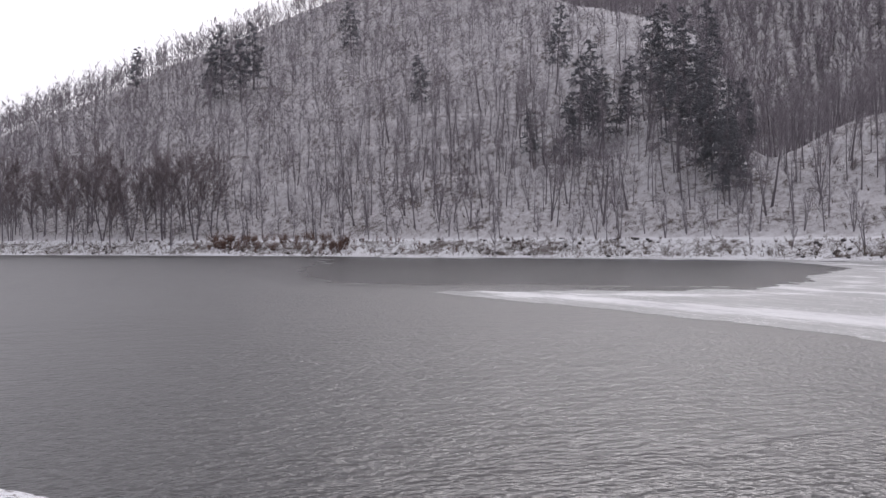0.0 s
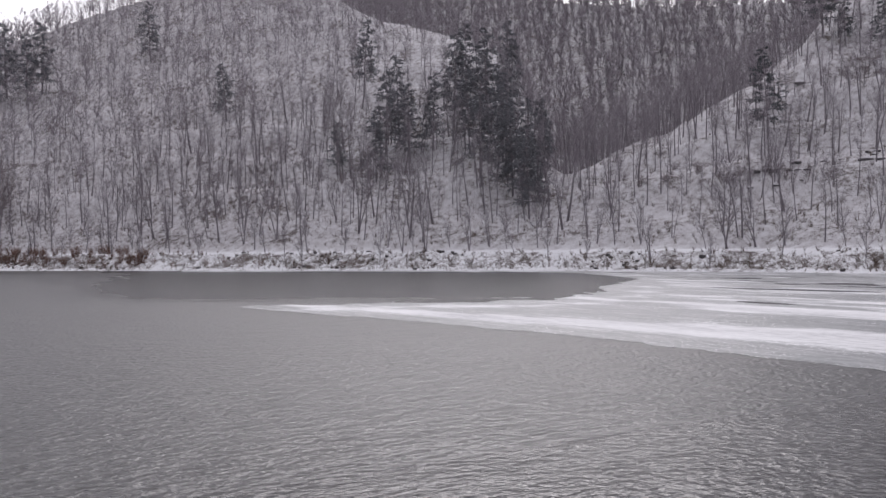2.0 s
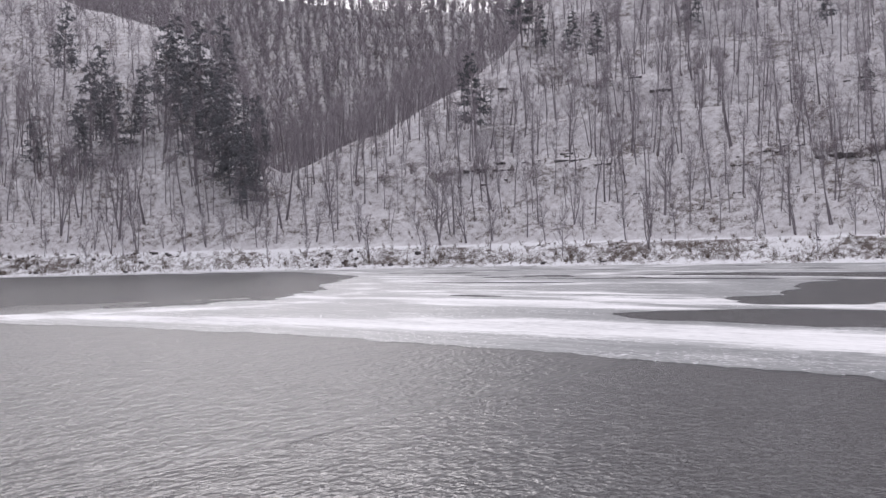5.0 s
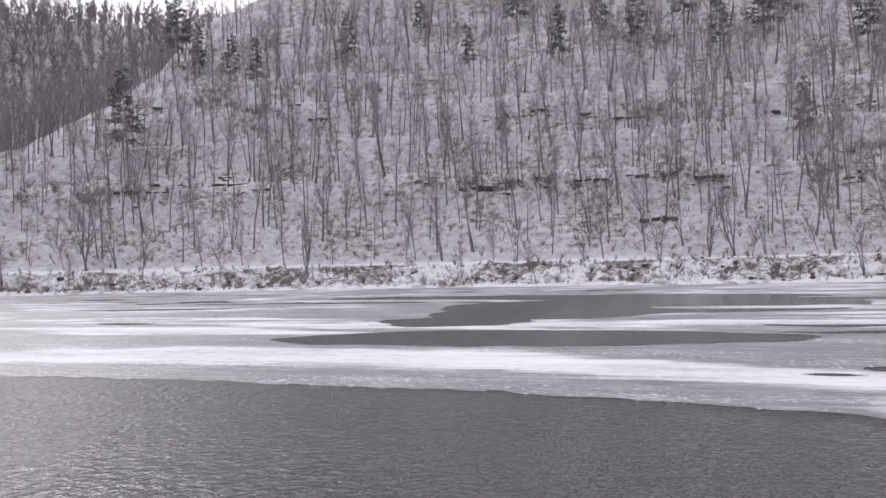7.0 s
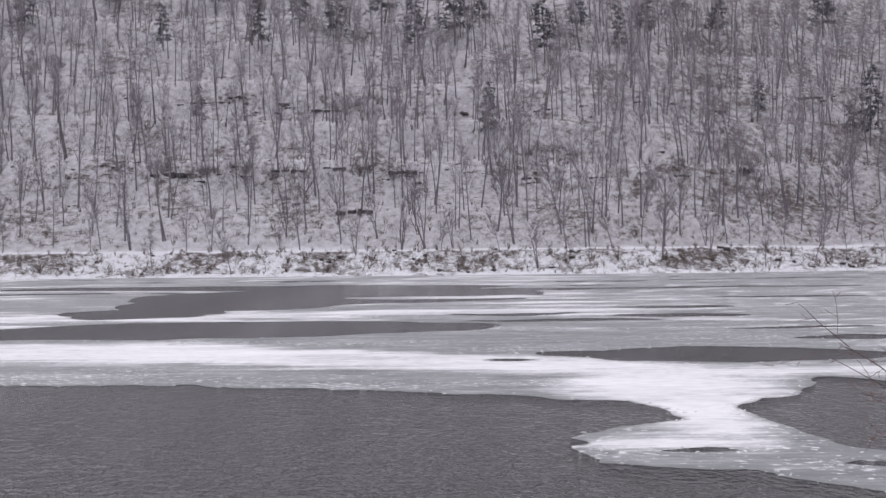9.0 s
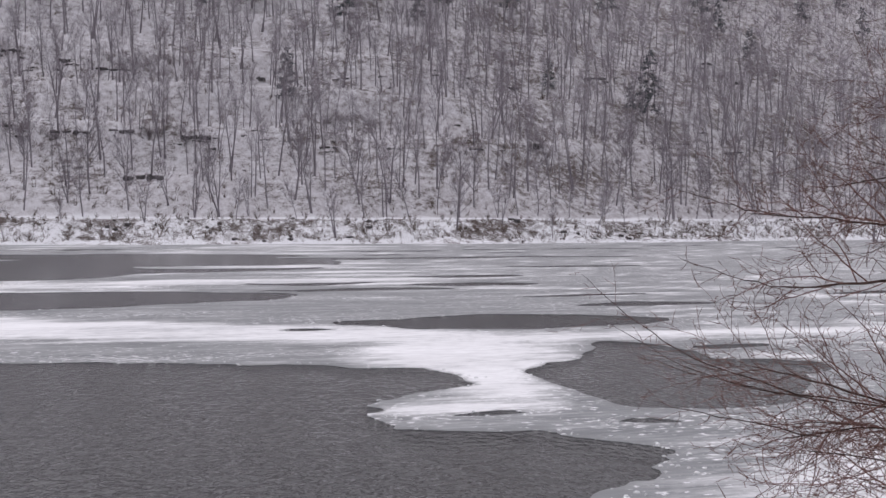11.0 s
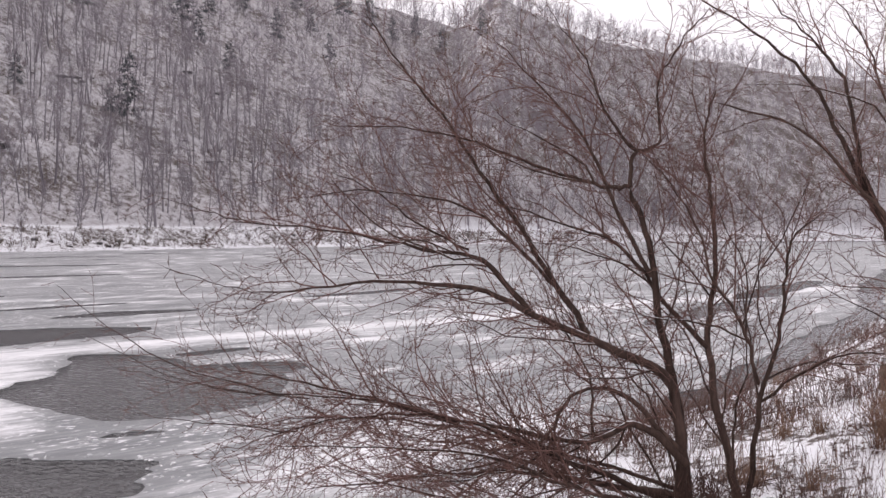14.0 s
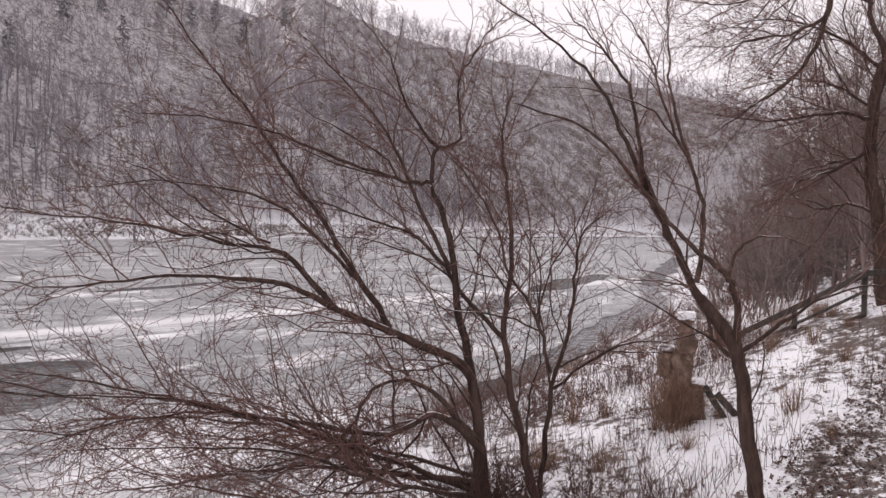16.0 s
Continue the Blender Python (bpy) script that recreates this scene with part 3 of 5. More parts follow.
def floe(name, field, top, mat, label, category):
    """A slab wherever field(x, y) is above 0, with a ragged edge that goes down to the water."""
    tans = np.concatenate([np.arange(-3.2, -1.6, 0.02), np.arange(-1.6, 1.5, 0.0075), np.arange(1.5, 4.2, 0.03)])
    rows = np.concatenate([np.geomspace(8.8, 122, 200), np.geomspace(123.5, 190, 18)])
    tt, yy = np.meshgrid(tans, rows, indexing="ij")
    x = tt * yy
    f = field(x, yy)
    wet = (off_line(x, yy, FAR_SHORE) < 0.6) & (off_line(x, yy, NEAR_SHORE) > -0.6)
    f = np.where(wet, f, -1)
    nr = len(rows)
    v = np.stack([x, yy, np.full_like(x, top)], -1).reshape(-1, 3)
    fl = f.ravel()
    i, k = np.meshgrid(np.arange(len(tans) - 1), np.arange(nr - 1), indexing="ij")
    i, k = i.ravel(), k.ravel()
    q = np.stack([i * nr + k, (i + 1) * nr + k, (i + 1) * nr + k + 1, i * nr + k + 1], 1)
    inside = fl[q] > 0
    full = q[inside.all(1)]
    tris = [np.vstack([full[:, [0, 1, 2]], full[:, [0, 2, 3]]])]
    extra, more = [], []
    base = len(v)
    for cell, ins in zip(q[inside.any(1) & ~inside.all(1)], inside[inside.any(1) & ~inside.all(1)]):
        ring, cuts = [], []
        for m in range(4):
            a, b = cell[m], cell[(m + 1) % 4]
            if ins[m]:
                ring.append(a)
            if ins[m] != ins[(m + 1) % 4]:
                t = fl[a] / (fl[a] - fl[b])
                extra.append(v[a] + t * (v[b] - v[a]))
                ring.append(base + len(extra) - 1)
                cuts.append(ring[-1])
        more += [(ring[0], ring[m], ring[m + 1]) for m in range(1, len(ring) - 1)]
        if len(cuts) == 2:
            a, b = cuts
            for c in (a, b):
                low = extra[c - base].copy()
                low[2] = -0.01
                extra.append(low)
            la, lb = base + len(extra) - 2, base + len(extra) - 1
            more += [(a, b, lb), (a, lb, la)]
    v = np.vstack([v, np.array(extra)])
    f = np.vstack(tris + [np.array(more)])
    used, back = np.unique(f, return_inverse=True)
    depth = np.concatenate([fl, np.zeros(len(extra))])[used]
    v = v[used]
    v[:, 2] += np.where(v[:, 2] > 0, 0.004 * fbm(v[:, 0] / 1.2, v[:, 1] / 0.8, 79, 3), 0)
    me = tri_mesh(name, v, back.reshape(-1, 3), mat, False)
    me.attributes.new("depth", "FLOAT", "POINT").data.foreach_set("value", depth.astype(np.float32))
    me.attributes.new("snow", "FLOAT", "POINT").data.foreach_set("value", crust_field(v[:, 0], v[:, 1]).astype(np.float32))
    return tagged(new(name, me), label, category, kind="structure")


floe("ice_sheet", ice_field, 0.012, ICE, "grey river ice with wind-packed white snow and open leads", "river ice")


def ice_chips():
    """Broken bits of ice and snow that lie along the rim of the sheets."""
    r = np.random.default_rng(23)
    y = np.exp(r.uniform(math.log(11), math.log(75), 90000))
    x = r.uniform(-1.4, 1.3, 90000) * y
    f = ice_field(x, y)
    keep = (f > -0.06) & (f < 0.5) & (off_line(x, y, NEAR_SHORE) > 0.3)
    s = Shape()
    for px, py in list(zip(x[keep], y[keep]))[:350]:
        w, d, h = r.uniform(0.012, 0.055) * (1 + py / 60), r.uniform(0.012, 0.04) * (1 + py / 60), r.uniform(0.008, 0.03)
        a = r.normal(0, 0.5)
        c, n = math.cos(a), math.sin(a)
        low = np.array([(-w, -d, 0), (w, -d * 0.7, 0), (w * 0.8, d, 0), (-w * 0.7, d, 0)])
        top = low * (0.7, 0.7, 1) + (0, 0, h)
        v = np.vstack([low, top]) @ np.array([[c, n, 0], [-n, c, 0], [0, 0, 1]]) + (px, py, 0.012)
        s.add(v, [(4, 5, 6), (4, 6, 7), (0, 1, 5), (0, 5, 4), (1, 2, 6), (1, 6, 5), (2, 3, 7), (2, 7, 6), (3, 0, 4), (3, 4, 7)])
    return tagged(new("ice_chips", s.mesh("ice_chips", CHIP, False)), "small white chips of broken ice along the floes", "ice", kind="stuff")


ice_chips()


# ---------------------------------------------------------------- bare trees
def wander(rng, start, way, length, steps, bend=0.12, lift=0.0):
    """A crooked line that sets out along way and bends up by lift."""
    turns = rng.normal(0, bend, (steps, 3))
    turns[:, 2] += lift / steps
    d = np.array(way, float)
    d /= math.sqrt(d @ d)
    out = np.empty((steps + 1, 3))
    out[0] = start
    for k in range(steps):
        d = d + turns[k]
        d /= math.sqrt(d @ d)
        out[k + 1] = out[k] + d * (length / steps)
    return out


def along(line, t):
    """The place and direction at t, from 0 to 1, of a line."""
    k = t * (len(line) - 1)
    i = min(int(k), len(line) - 2)
    d = line[i + 1] - line[i]
    return line[i] + (k - i) * d, d / (math.sqrt(d @ d) + 1e-9)


def aside(rng, d, spread):
    """A direction that leaves d at an angle of about spread degrees."""
    q = rng.normal(0, 1, 3)
    side = np.array([d[1] * q[2] - d[2] * q[1], d[2] * q[0] - d[0] * q[2], d[0] * q[1] - d[1] * q[0]])
    side /= math.sqrt(side @ side) + 1e-9
    a = radians(spread * rng.uniform(0.7, 1.3))
    return d * math.cos(a) + side * math.sin(a)


def bare_tree(seed, height, limbs, twigs, stems=1, low=0.35, rich=True, stout=1.0, spread=50, climb=0.55, slim=1.1):
    """Trunk with limbs, and crown of twigs, of a leafless tree that stands at the origin."""
    rng = np.random.default_rng(seed)
    wood, crown = Shape(), Shape()
    for s in range(stems):
        h = height * rng.uniform(0.85, 1.0)
        lean = rng.normal(0, (0.05 if rich else 0.03) if stems == 1 else 0.13, 2)
        steps = 7 if rich else 3
        trunk = wander(rng, (0.25 * s * rng.normal(), 0.25 * s * rng.normal(), -0.4), (lean[0], lean[1], 1), h, steps, 0.05, 0.2)
        r0 = height * rng.uniform(0.0085, 0.0125) * (1.0 if rich else slim)
        wood.tube(trunk, r0 * (1 - np.linspace(0, 1, len(trunk)) ** 1.1 * 0.9), 6 if rich else 4)
        for k in range(limbs // stems):
            t = low + (0.97 - low) * ((k + rng.uniform(0, 1)) / max(1, limbs // stems))
            p, d = along(trunk, t)
            way = aside(rng, d, spread if rich else spread * 0.88)
            way[2] = abs(way[2]) + (0.25 if climb > 0.3 else 0.08)
            length = height * ((0.40 - 0.22 * t) if rich else (0.3 - 0.12 * t)) * rng.uniform(0.6, 1.25)
            limb = wander(rng, p, way, length, 4 if rich else 1, 0.14, climb)
            wood.tube(limb, r0 * (0.42 if rich else 0.3) * (1.15 - t) * np.linspace(1, 0.25, len(limb)) + 0.006, 4 if rich else 3)
            for _ in range(twigs):
                q, e = along(limb, rng.uniform(0.2, 1.0))
                way = aside(rng, e, 38 if rich else 46)
                way[2] += 0.3 if rich else 0.22
                tl = height * rng.uniform(0.06, 0.16) * (1.0 if rich else 1.45)
                twig = wander(rng, q, way, tl, 2 if rich else 1, 0.12, 0.3)
                crown.tube(twig, np.linspace(0.022 if rich else 0.034, 0.010 if rich else 0.016, len(twig)) * (height / 15) * stout, 3)
                if rich:
                    for _ in range(2 if height < 14 else 1):
                        q2, e2 = along(twig, rng.uniform(0.2, 0.9))
                        crown.tube(wander(rng, q2, aside(rng, e2, 35), tl * 0.55, 1, 0.1), np.array([0.010, 0.005]) * (height / 15), 3)
    return wood, crown


def conifer(seed, height, rich=True):
    """Trunk and needle boughs of a pine or hemlock with gaps between its tiers."""
    rng = np.random.default_rng(seed)
    wood, crown = Shape(), Shape()
    trunk = wander(rng, (0, 0, -0.4), (rng.normal(0, 0.02), rng.normal(0, 0.02), 1), height, 6, 0.02)
    wood.tube(trunk, height * 0.012 * (1 - np.linspace(0, 0.93, len(trunk))), 6)
    tiers = 20 if rich else 10
    for k in range(tiers):
        t = 0.22 + 0.77 * k / tiers
        for _ in range(5 if rich else 4):
            if rng.uniform() < 0.12:
                continue
            p, d = along(trunk, t + rng.uniform(-0.015, 0.015))
            a = rng.uniform(0, 2 * np.pi)
            length = height * 0.25 * (1.05 - t) ** 0.6 * rng.uniform(0.45, 1.15)
            bough = wander(rng, p, (math.cos(a), math.sin(a), 0.12), length, 3, 0.1, -0.25)
            wood.tube(bough, np.linspace(0.05, 0.015, 4) * height / 15, 3)
            for m in range(15 if rich else 5):
                q, e = along(bough, rng.uniform(0.25, 1.0))
                way = aside(rng, e, 50)
                way[2] -= 0.1
                spray = wander(rng, q, way, length * rng.uniform(0.2, 0.42), 2, 0.2)
                crown.tube(spray, np.array([0.03, 0.07 if rich else 0.1, 0.012]) * height / 15, 3)
    return wood, crown


def shrub(seed, height, stems, spread=0.7, twigs=6, thick=1.0, steps=4):
    rng = np.random.default_rng(seed)
    s = Shape()
    for _ in range(stems):
        a = rng.uniform(0, 2 * np.pi)
        way = (math.cos(a) * spread * rng.uniform(0.2, 1), math.sin(a) * spread * rng.uniform(0.2, 1), 1)
        stem = wander(rng, (rng.normal(0, 0.25) * height * 0.3, rng.normal(0, 0.25) * height * 0.3, -0.1), way, height * rng.uniform(0.6, 1), steps, 0.15, 0.1)
        s.tube(stem, np.linspace(0.02, 0.006, steps + 1) * thick, 3)
        for _ in range(twigs):
            q, e = along(stem, rng.uniform(0.25, 0.95))
            s.tube(wander(rng, q, aside(rng, e, 40), height * rng.uniform(0.15, 0.4), steps // 2, 0.15, 0.2), np.linspace(0.012, 0.005, steps // 2 + 1) * thick, 3)
    return s


def thing(name, parts, label, category, group=""):
    """An Empty at the base with its parts: (name, mesh) pairs."""
    root = tagged(new(name), label, category, group)
    for n, me in parts:
        part(n, me, root)
    return root


def at(x, y, turn=0.0, size=1.0, sink=0.0):
    z = float(land(np.array([x]), np.array([y]))[0])
    return Matrix.Translation((x, y, z - sink)) @ Matrix.Rotation(turn, 4, "Z") @ Matrix.Scale(size, 4)


def polar(yaw, r):
    return r * math.sin(radians(yaw)), r * math.cos(radians(yaw))


rng = np.random.default_rng(7)

# the brow that hides what lies behind it, bearing by bearing
hy = np.arange(-104, 90, 0.5)
hr = np.arange(100, 1000, 4.0)
gy, gr = np.meshgrid(hy, hr, indexing="ij")
gz = land(gr * np.sin(np.radians(gy)), gr * np.cos(np.radians(gy)))
rise = np.maximum.accumulate((gz - EYE.z) / gr, axis=1)


def shows(x, y, z, tall):
    """Whether a tree of that height clears the ground before it."""
    r, yaw = np.hypot(x, y), np.degrees(np.arctan2(x, y))
    i = np.clip(((yaw + 104) / 0.5).astype(int), 0, len(hy) - 1)
    k = np.clip(((r - 100) / 4).astype(int) - 2, 0, len(hr) - 1)
    return (z + tall - EYE.z) / r > rise[i, k] + 0.004


def scatter(n, yaw_lo, yaw_hi, s_lo, s_hi, r_max):
    """Evenly strewn places on the far side, s metres behind the shore."""
    yaw = rng.uniform(yaw_lo, yaw_hi, n)
    r = np.sqrt(rng.uniform(100**2, r_max**2, n))
    x, y = r * np.sin(np.radians(yaw)), r * np.cos(np.radians(yaw))
    s = off_line(x, y, FAR_SHORE)
    keep = (s > s_lo) & (s < s_hi)
    return x[keep], y[keep], s[keep]


def strewn(x, y, gap):
    """Leaves out places closer than gap to an earlier one."""
    kept, cells = [], {}
    for i, (px, py) in enumerate(zip(x, y)):
        c = (int(px // gap), int(py // gap))
        if all((px - x[j]) ** 2 + (py - y[j]) ** 2 > gap * gap for a in (-1, 0, 1) for b in (-1, 0, 1) for j in cells.get((c[0] + a, c[1] + b), ())):
            cells.setdefault(c, []).append(i)
            kept.append(i)
    return np.array(kept)


# trees along the far bank and on the lower slope, each a thing
RICH = []
for k in range(8):
    wood, crown = bare_tree(100 + k, 15.0, 26, 11, 1 if k < 5 else 2 + k % 2, 0.22 + 0.04 * (k % 4))
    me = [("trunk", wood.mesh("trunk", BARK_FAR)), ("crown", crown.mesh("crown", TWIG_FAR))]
    RICH.append(thing("bare_tree", me, ("tall" if k < 5 else "forked") + " leafless grey-brown tree in the snow of the far bank", "tree", "trees along the far bank"))
    RICH[-1].matrix_basis = at(*polar(-40 + 11 * k, 176 + 3 * (k % 3)), k, 0.95)
x, y, s = scatter(30000, -100, 66, 11, 60, 420)
keep = strewn(x, y, 3.6)
x, y, s = x[keep], y[keep], s[keep]
order = np.argsort(s + rng.uniform(0, 14, len(s)))
near_n = 200
for i in order[:near_n]:
    copy_thing(RICH[int(rng.integers(8))], at(x[i], y[i], rng.uniform(0, 6.28), rng.uniform(0.55, 1.25) * (0.75 if s[i] < 16 else 1)))
rest = [(x[i], y[i]) for i in order[near_n:]]
bx, by, bs = scatter(30000, -90, 42, 2.5, 9.0, 320)
for i in strewn(bx, by, 7.0)[:44]:
    copy_thing(RICH[int(rng.integers(8))], at(bx[i], by[i], rng.uniform(0, 6.28), rng.uniform(0.35, 0.7)))
BROAD = []
for k in range(3):
    wood, crown = bare_tree(150 + k, 15.0, 34, 17, 1 + k % 2, 0.26, True, 0.9, 58, 0.5)
    BROAD.append(thing("broad_tree", [("trunk", wood.mesh("trunk", BARK_FAR)), ("crown", crown.mesh("crown", TWIG_BROWN))],
                       "broad leafless tree with purple-brown twigs on a snowy flat", "tree", "broad trees on the upstream flat"))
for k in range(28):
    px, py = polar(-98 + 15.5 * (k + rng.uniform(0, 1)) / 28, 1.0)
    q = np.arange(200, 420, 1.0)
    r = q[np.argmax(off_line(px * q, py * q, FAR_SHORE) > 5)] + rng.uniform(0, 26)
    m = at(px * r, py * r, rng.uniform(0, 6.28), rng.uniform(1.0, 1.45))
    if k < 3:
        BROAD[k].matrix_basis = m
    else:
        copy_thing(BROAD[k % 3], m)

# the woods behind them, too many to count
x, y, s = scatter(90000, -101, 44, 58, 420, 620)
keep = strewn(x, y, 3.9)
keep = keep[(np.hypot(x[keep], y[keep]) < 285) | (rng.uniform(0, 1, len(keep)) < np.where(x[keep] < -1.6 * y[keep], 0.75, 0.42))]
x2, y2, s2 = scatter(70000, 44, 79, 6, 700, 990)
far = strewn(x2, y2, 6.0)
x, y = np.concatenate([x[keep], x2[far]]), np.concatenate([y[keep], y2[far]])
keep = np.arange(len(x))
x, y = np.concatenate([[p[0] for p in rest], x[keep]]), np.concatenate([[p[1] for p in rest], y[keep]])
z = land(x, y)
keep = shows(x, y, z, 17) & ((fbm(x / 16, y / 16, 91, 3) > rng.uniform(-1.6, 0.0, len(x))) | (np.hypot(x, y) > 330))
x, y, z = x[keep], y[keep], z[keep]
LEAN = [bare_tree(300 + k, 15.0, 11, 16, 1 if k < 8 else 2, 0.36 + 0.02 * (k % 5), False, 0.5, slim=0.95) for k in range(10)]


def woods(name, which, kinds, x, y, z, sizes, mat, label):
    vs, fs, count = [], [], 0
    pick, turn = rng.integers(0, len(kinds), len(x)), rng.uniform(0, 6.28, len(x))
    for i in range(len(x)):
        v, f = kinds[pick[i]][which]
        c, s = math.cos(turn[i]) * sizes[i], math.sin(turn[i]) * sizes[i]
        vs.append(v @ np.array([[c, s, 0], [-s, c, 0], [0, 0, sizes[i]]]) + (x[i], y[i], z[i]))
        fs.append(f + count)
        count += len(v)
    return tri_mesh(name, np.vstack(vs), np.vstack(fs), mat)


def hillside(name, kinds, x, y, z, sizes, mats, label):
    global rng
    root = tagged(new(name), label, "woods", kind="stuff")
    state = int(rng.integers(1 << 30))
    for which, n in ((0, "trunk"), (1, "crown")):
        rng = np.random.default_rng(state)
        tagged(part(n, woods(n, which, [(w.arrays(), c.arrays()) for w, c in kinds], x, y, z, sizes, mats[which], label), root), kind="stuff")


SPARSE = [bare_tree(350 + k, 15.0, 7, 6, 1, 0.3, False, 2.3, spread=70, slim=0.6) for k in range(8)]
DENSE = [bare_tree(380 + k, 15.0, 9, 13, 1, 0.2, False, 2.6, slim=0.6) for k in range(6)]
sizes = rng.uniform(0.6, 1.25, len(x))
close = np.hypot(x, y) < 285
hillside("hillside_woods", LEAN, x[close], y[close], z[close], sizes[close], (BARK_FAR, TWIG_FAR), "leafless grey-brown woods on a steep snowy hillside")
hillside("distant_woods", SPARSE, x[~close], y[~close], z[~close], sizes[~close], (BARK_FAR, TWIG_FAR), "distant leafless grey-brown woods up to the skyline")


# ---------------------------------------------------------------- evergreens
PINES, HAZED_EVERGREENS = [], []
for k in range(4):
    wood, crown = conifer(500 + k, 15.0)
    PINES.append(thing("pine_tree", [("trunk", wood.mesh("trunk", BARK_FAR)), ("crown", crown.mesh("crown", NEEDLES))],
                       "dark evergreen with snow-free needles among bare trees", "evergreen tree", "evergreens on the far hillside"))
    # same conifer with haze painted into its needles; they carry no frost
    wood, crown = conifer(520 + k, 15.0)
    HAZED_EVERGREENS.append(thing("hazed_evergreen", [("trunk", wood.mesh("trunk", BARK_FAR)), ("crown", crown.mesh("crown", HAZE_PALED))],
                          "grey-green evergreen on a hillside, its needles paled for haze", "evergreen tree", "frosted evergreens on the upstream hill"))


def on_slope(yaw, rise_deg, lo=150, hi=520):
    """Where the hillside, along a bearing, is seen that many degrees up."""
    r = np.arange(lo, hi, 0.5)
    px, py = r * math.sin(radians(yaw)), r * math.cos(radians(yaw))
    up = np.degrees(np.arctan2(land(px, py) - EYE.z, r))
    i = int(np.argmax(up > rise_deg)) if (up > rise_deg).any() else int(np.argmax(up))
    return px[i], py[i]


spots = [(-37.6, 6.3, 1.4), (-70, 7.7, 1.3), (-58.9, 5.2, 1.4), (-57.5, 6.0, 1.4), (-55.2, 5.8, 1.5), (-52.6, 3.2, 1.1), (-51.6, 1.8, 0.9), (-56.2, 7.5, 1.3),
         (-54.0, 7.2, 1.3), (-53.2, 5.2, 1.2), (-59.6, 7.0, 1.1), (-87, 8.4, 1.1), (-82, 8.6, 1.3), (-81, 8.2, 1.4), (-80.2, 8.9, 1.3), (-82.8, 7.8, 1.2), (-74.3, 11, 1.1),
         (-61.7, 9.6, 1.2), (-63.4, 4.5, 0.7), (-54.6, 4.4, 1.0), (-30, 10.6, 0.9), (-31.6, 10.9, 0.9), (-33.4, 11.2, 1.0), (-34.6, 11.8, 1.1), (24.4, 5.4, 1.35),
         (23.4, 6.1, 0.6), (18.5, 7.4, 0.6), (2.5, 6.4, 0.6), (-15, 7.5, 0.6), (29, 12, 1.1), (31, 12.4, 1.0), (37, 12.2, 1.2), (35, 11.4, 1.0), (26, 12.8, 1.0),
         (-9, 13, 1.0), (-4, 13.4, 1.0), (2, 13.2, 1.0), (8, 12.6, 1.1), (14, 13.4, 1.0), (-14, 13.8, 1.0), (-20, 13.6, 1.1), (40, 11.0, 1.1), (43, 10.2, 1.2),
         (-58.0, 10.2, 1.1), (-57.0, 9.4, 1.2), (-55.4, 8.6, 1.1), (-54.6, 8.0, 1.0), (-53.4, 6.6, 1.0), (-52.4, 5.0, 0.9), (-51.4, 3.6, 0.8), (-60.4, 5.8, 1.1), (-61.0, 4.2, 0.9),
         (-56.4, 8.9, 1.2), (-55.0, 7.6, 1.2), (-54.2, 6.2, 1.2), (-53.0, 4.4, 1.1), (-52.0, 2.6, 1.0), (-57.6, 8.0, 1.1), (-53.8, 8.4, 0.9), (-52.8, 6.6, 0.9), (-51.9, 4.6, 0.9), (-51.0, 2.8, 0.7), (-50.6, 1.9, 0.7),
         (-53.9, 11.3, 1.0), (-53.5, 10.2, 1.0), (-53.0, 9.4, 1.0), (-52.7, 8.5, 1.0), (-52.3, 7.5, 0.9), (-51.9, 6.7, 0.9), (-51.5, 5.9, 0.9), (-51.0, 5.1, 0.8), (-50.6, 4.3, 0.8), (-50.2, 3.5, 0.8), (-49.8, 2.7, 0.7),
         (27.5, 11.2, 1.1), (28.4, 10.4, 1.0), (33, 10.8, 1.1), (34.2, 12.6, 1.1), (38.6, 11.6, 1.2), (36.2, 9.8, 1.0), (41.4, 12.0, 1.2), (30.2, 8.8, 0.8), (22.0, 11.6, 1.0), (45.5, 11.4, 1.2),
         (-11.5, 11.8, 1.1), (-2.0, 11.6, 1.1), (0.5, 12.2, 1.2), (10.5, 11.4, 1.0), (12.0, 12.2, 1.1), (-6.8, 12.4, 1.1), (6.0, 11.0, 0.9), (-17.0, 11.6, 0.9), (16.2, 12.0, 1.1), (-24.5, 12.0, 1.0)]
spots = [q for k, q in enumerate(spots) if not (43 <= k < 74 and k % 5 > 1)]
for kinds, stand in ((HAZED_EVERGREENS, [q for q in spots if q[0] < -45]), (PINES, [q for q in spots if q[0] >= -45])):
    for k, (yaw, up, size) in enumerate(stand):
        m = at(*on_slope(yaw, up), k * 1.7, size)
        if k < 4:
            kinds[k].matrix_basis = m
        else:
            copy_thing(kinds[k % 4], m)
# a dense dark stand that fills the side valley
yaw = rng.uniform(-70, -26, 12000)
r = rng.uniform(225, 620, 12000)
x, y = r * np.sin(np.radians(yaw)), r * np.cos(np.radians(yaw))
z = land(x, y)
keep = land(x, y, True) & shows(x, y, z, 14)
x, y, z = x[keep], y[keep], z[keep]
keep = strewn(x, y, 4.8)
x, y, z = x[keep], y[keep], z[keep]
hillside("valley_woods", [conifer(600 + k, 15.0, False) for k in range(4)], x[::10], y[::10], z[::10], rng.uniform(0.6, 1.15, len(x[::10])), (BARK_FAR, NEEDLES),
         "dense dark evergreen woods in a shaded side valley")
hillside("valley_bare_woods", DENSE, x, y, z, rng.uniform(0.7, 1.2, len(x)), (BARK_FAR, TWIG_FAR), "dense leafless woods in a shaded side valley")


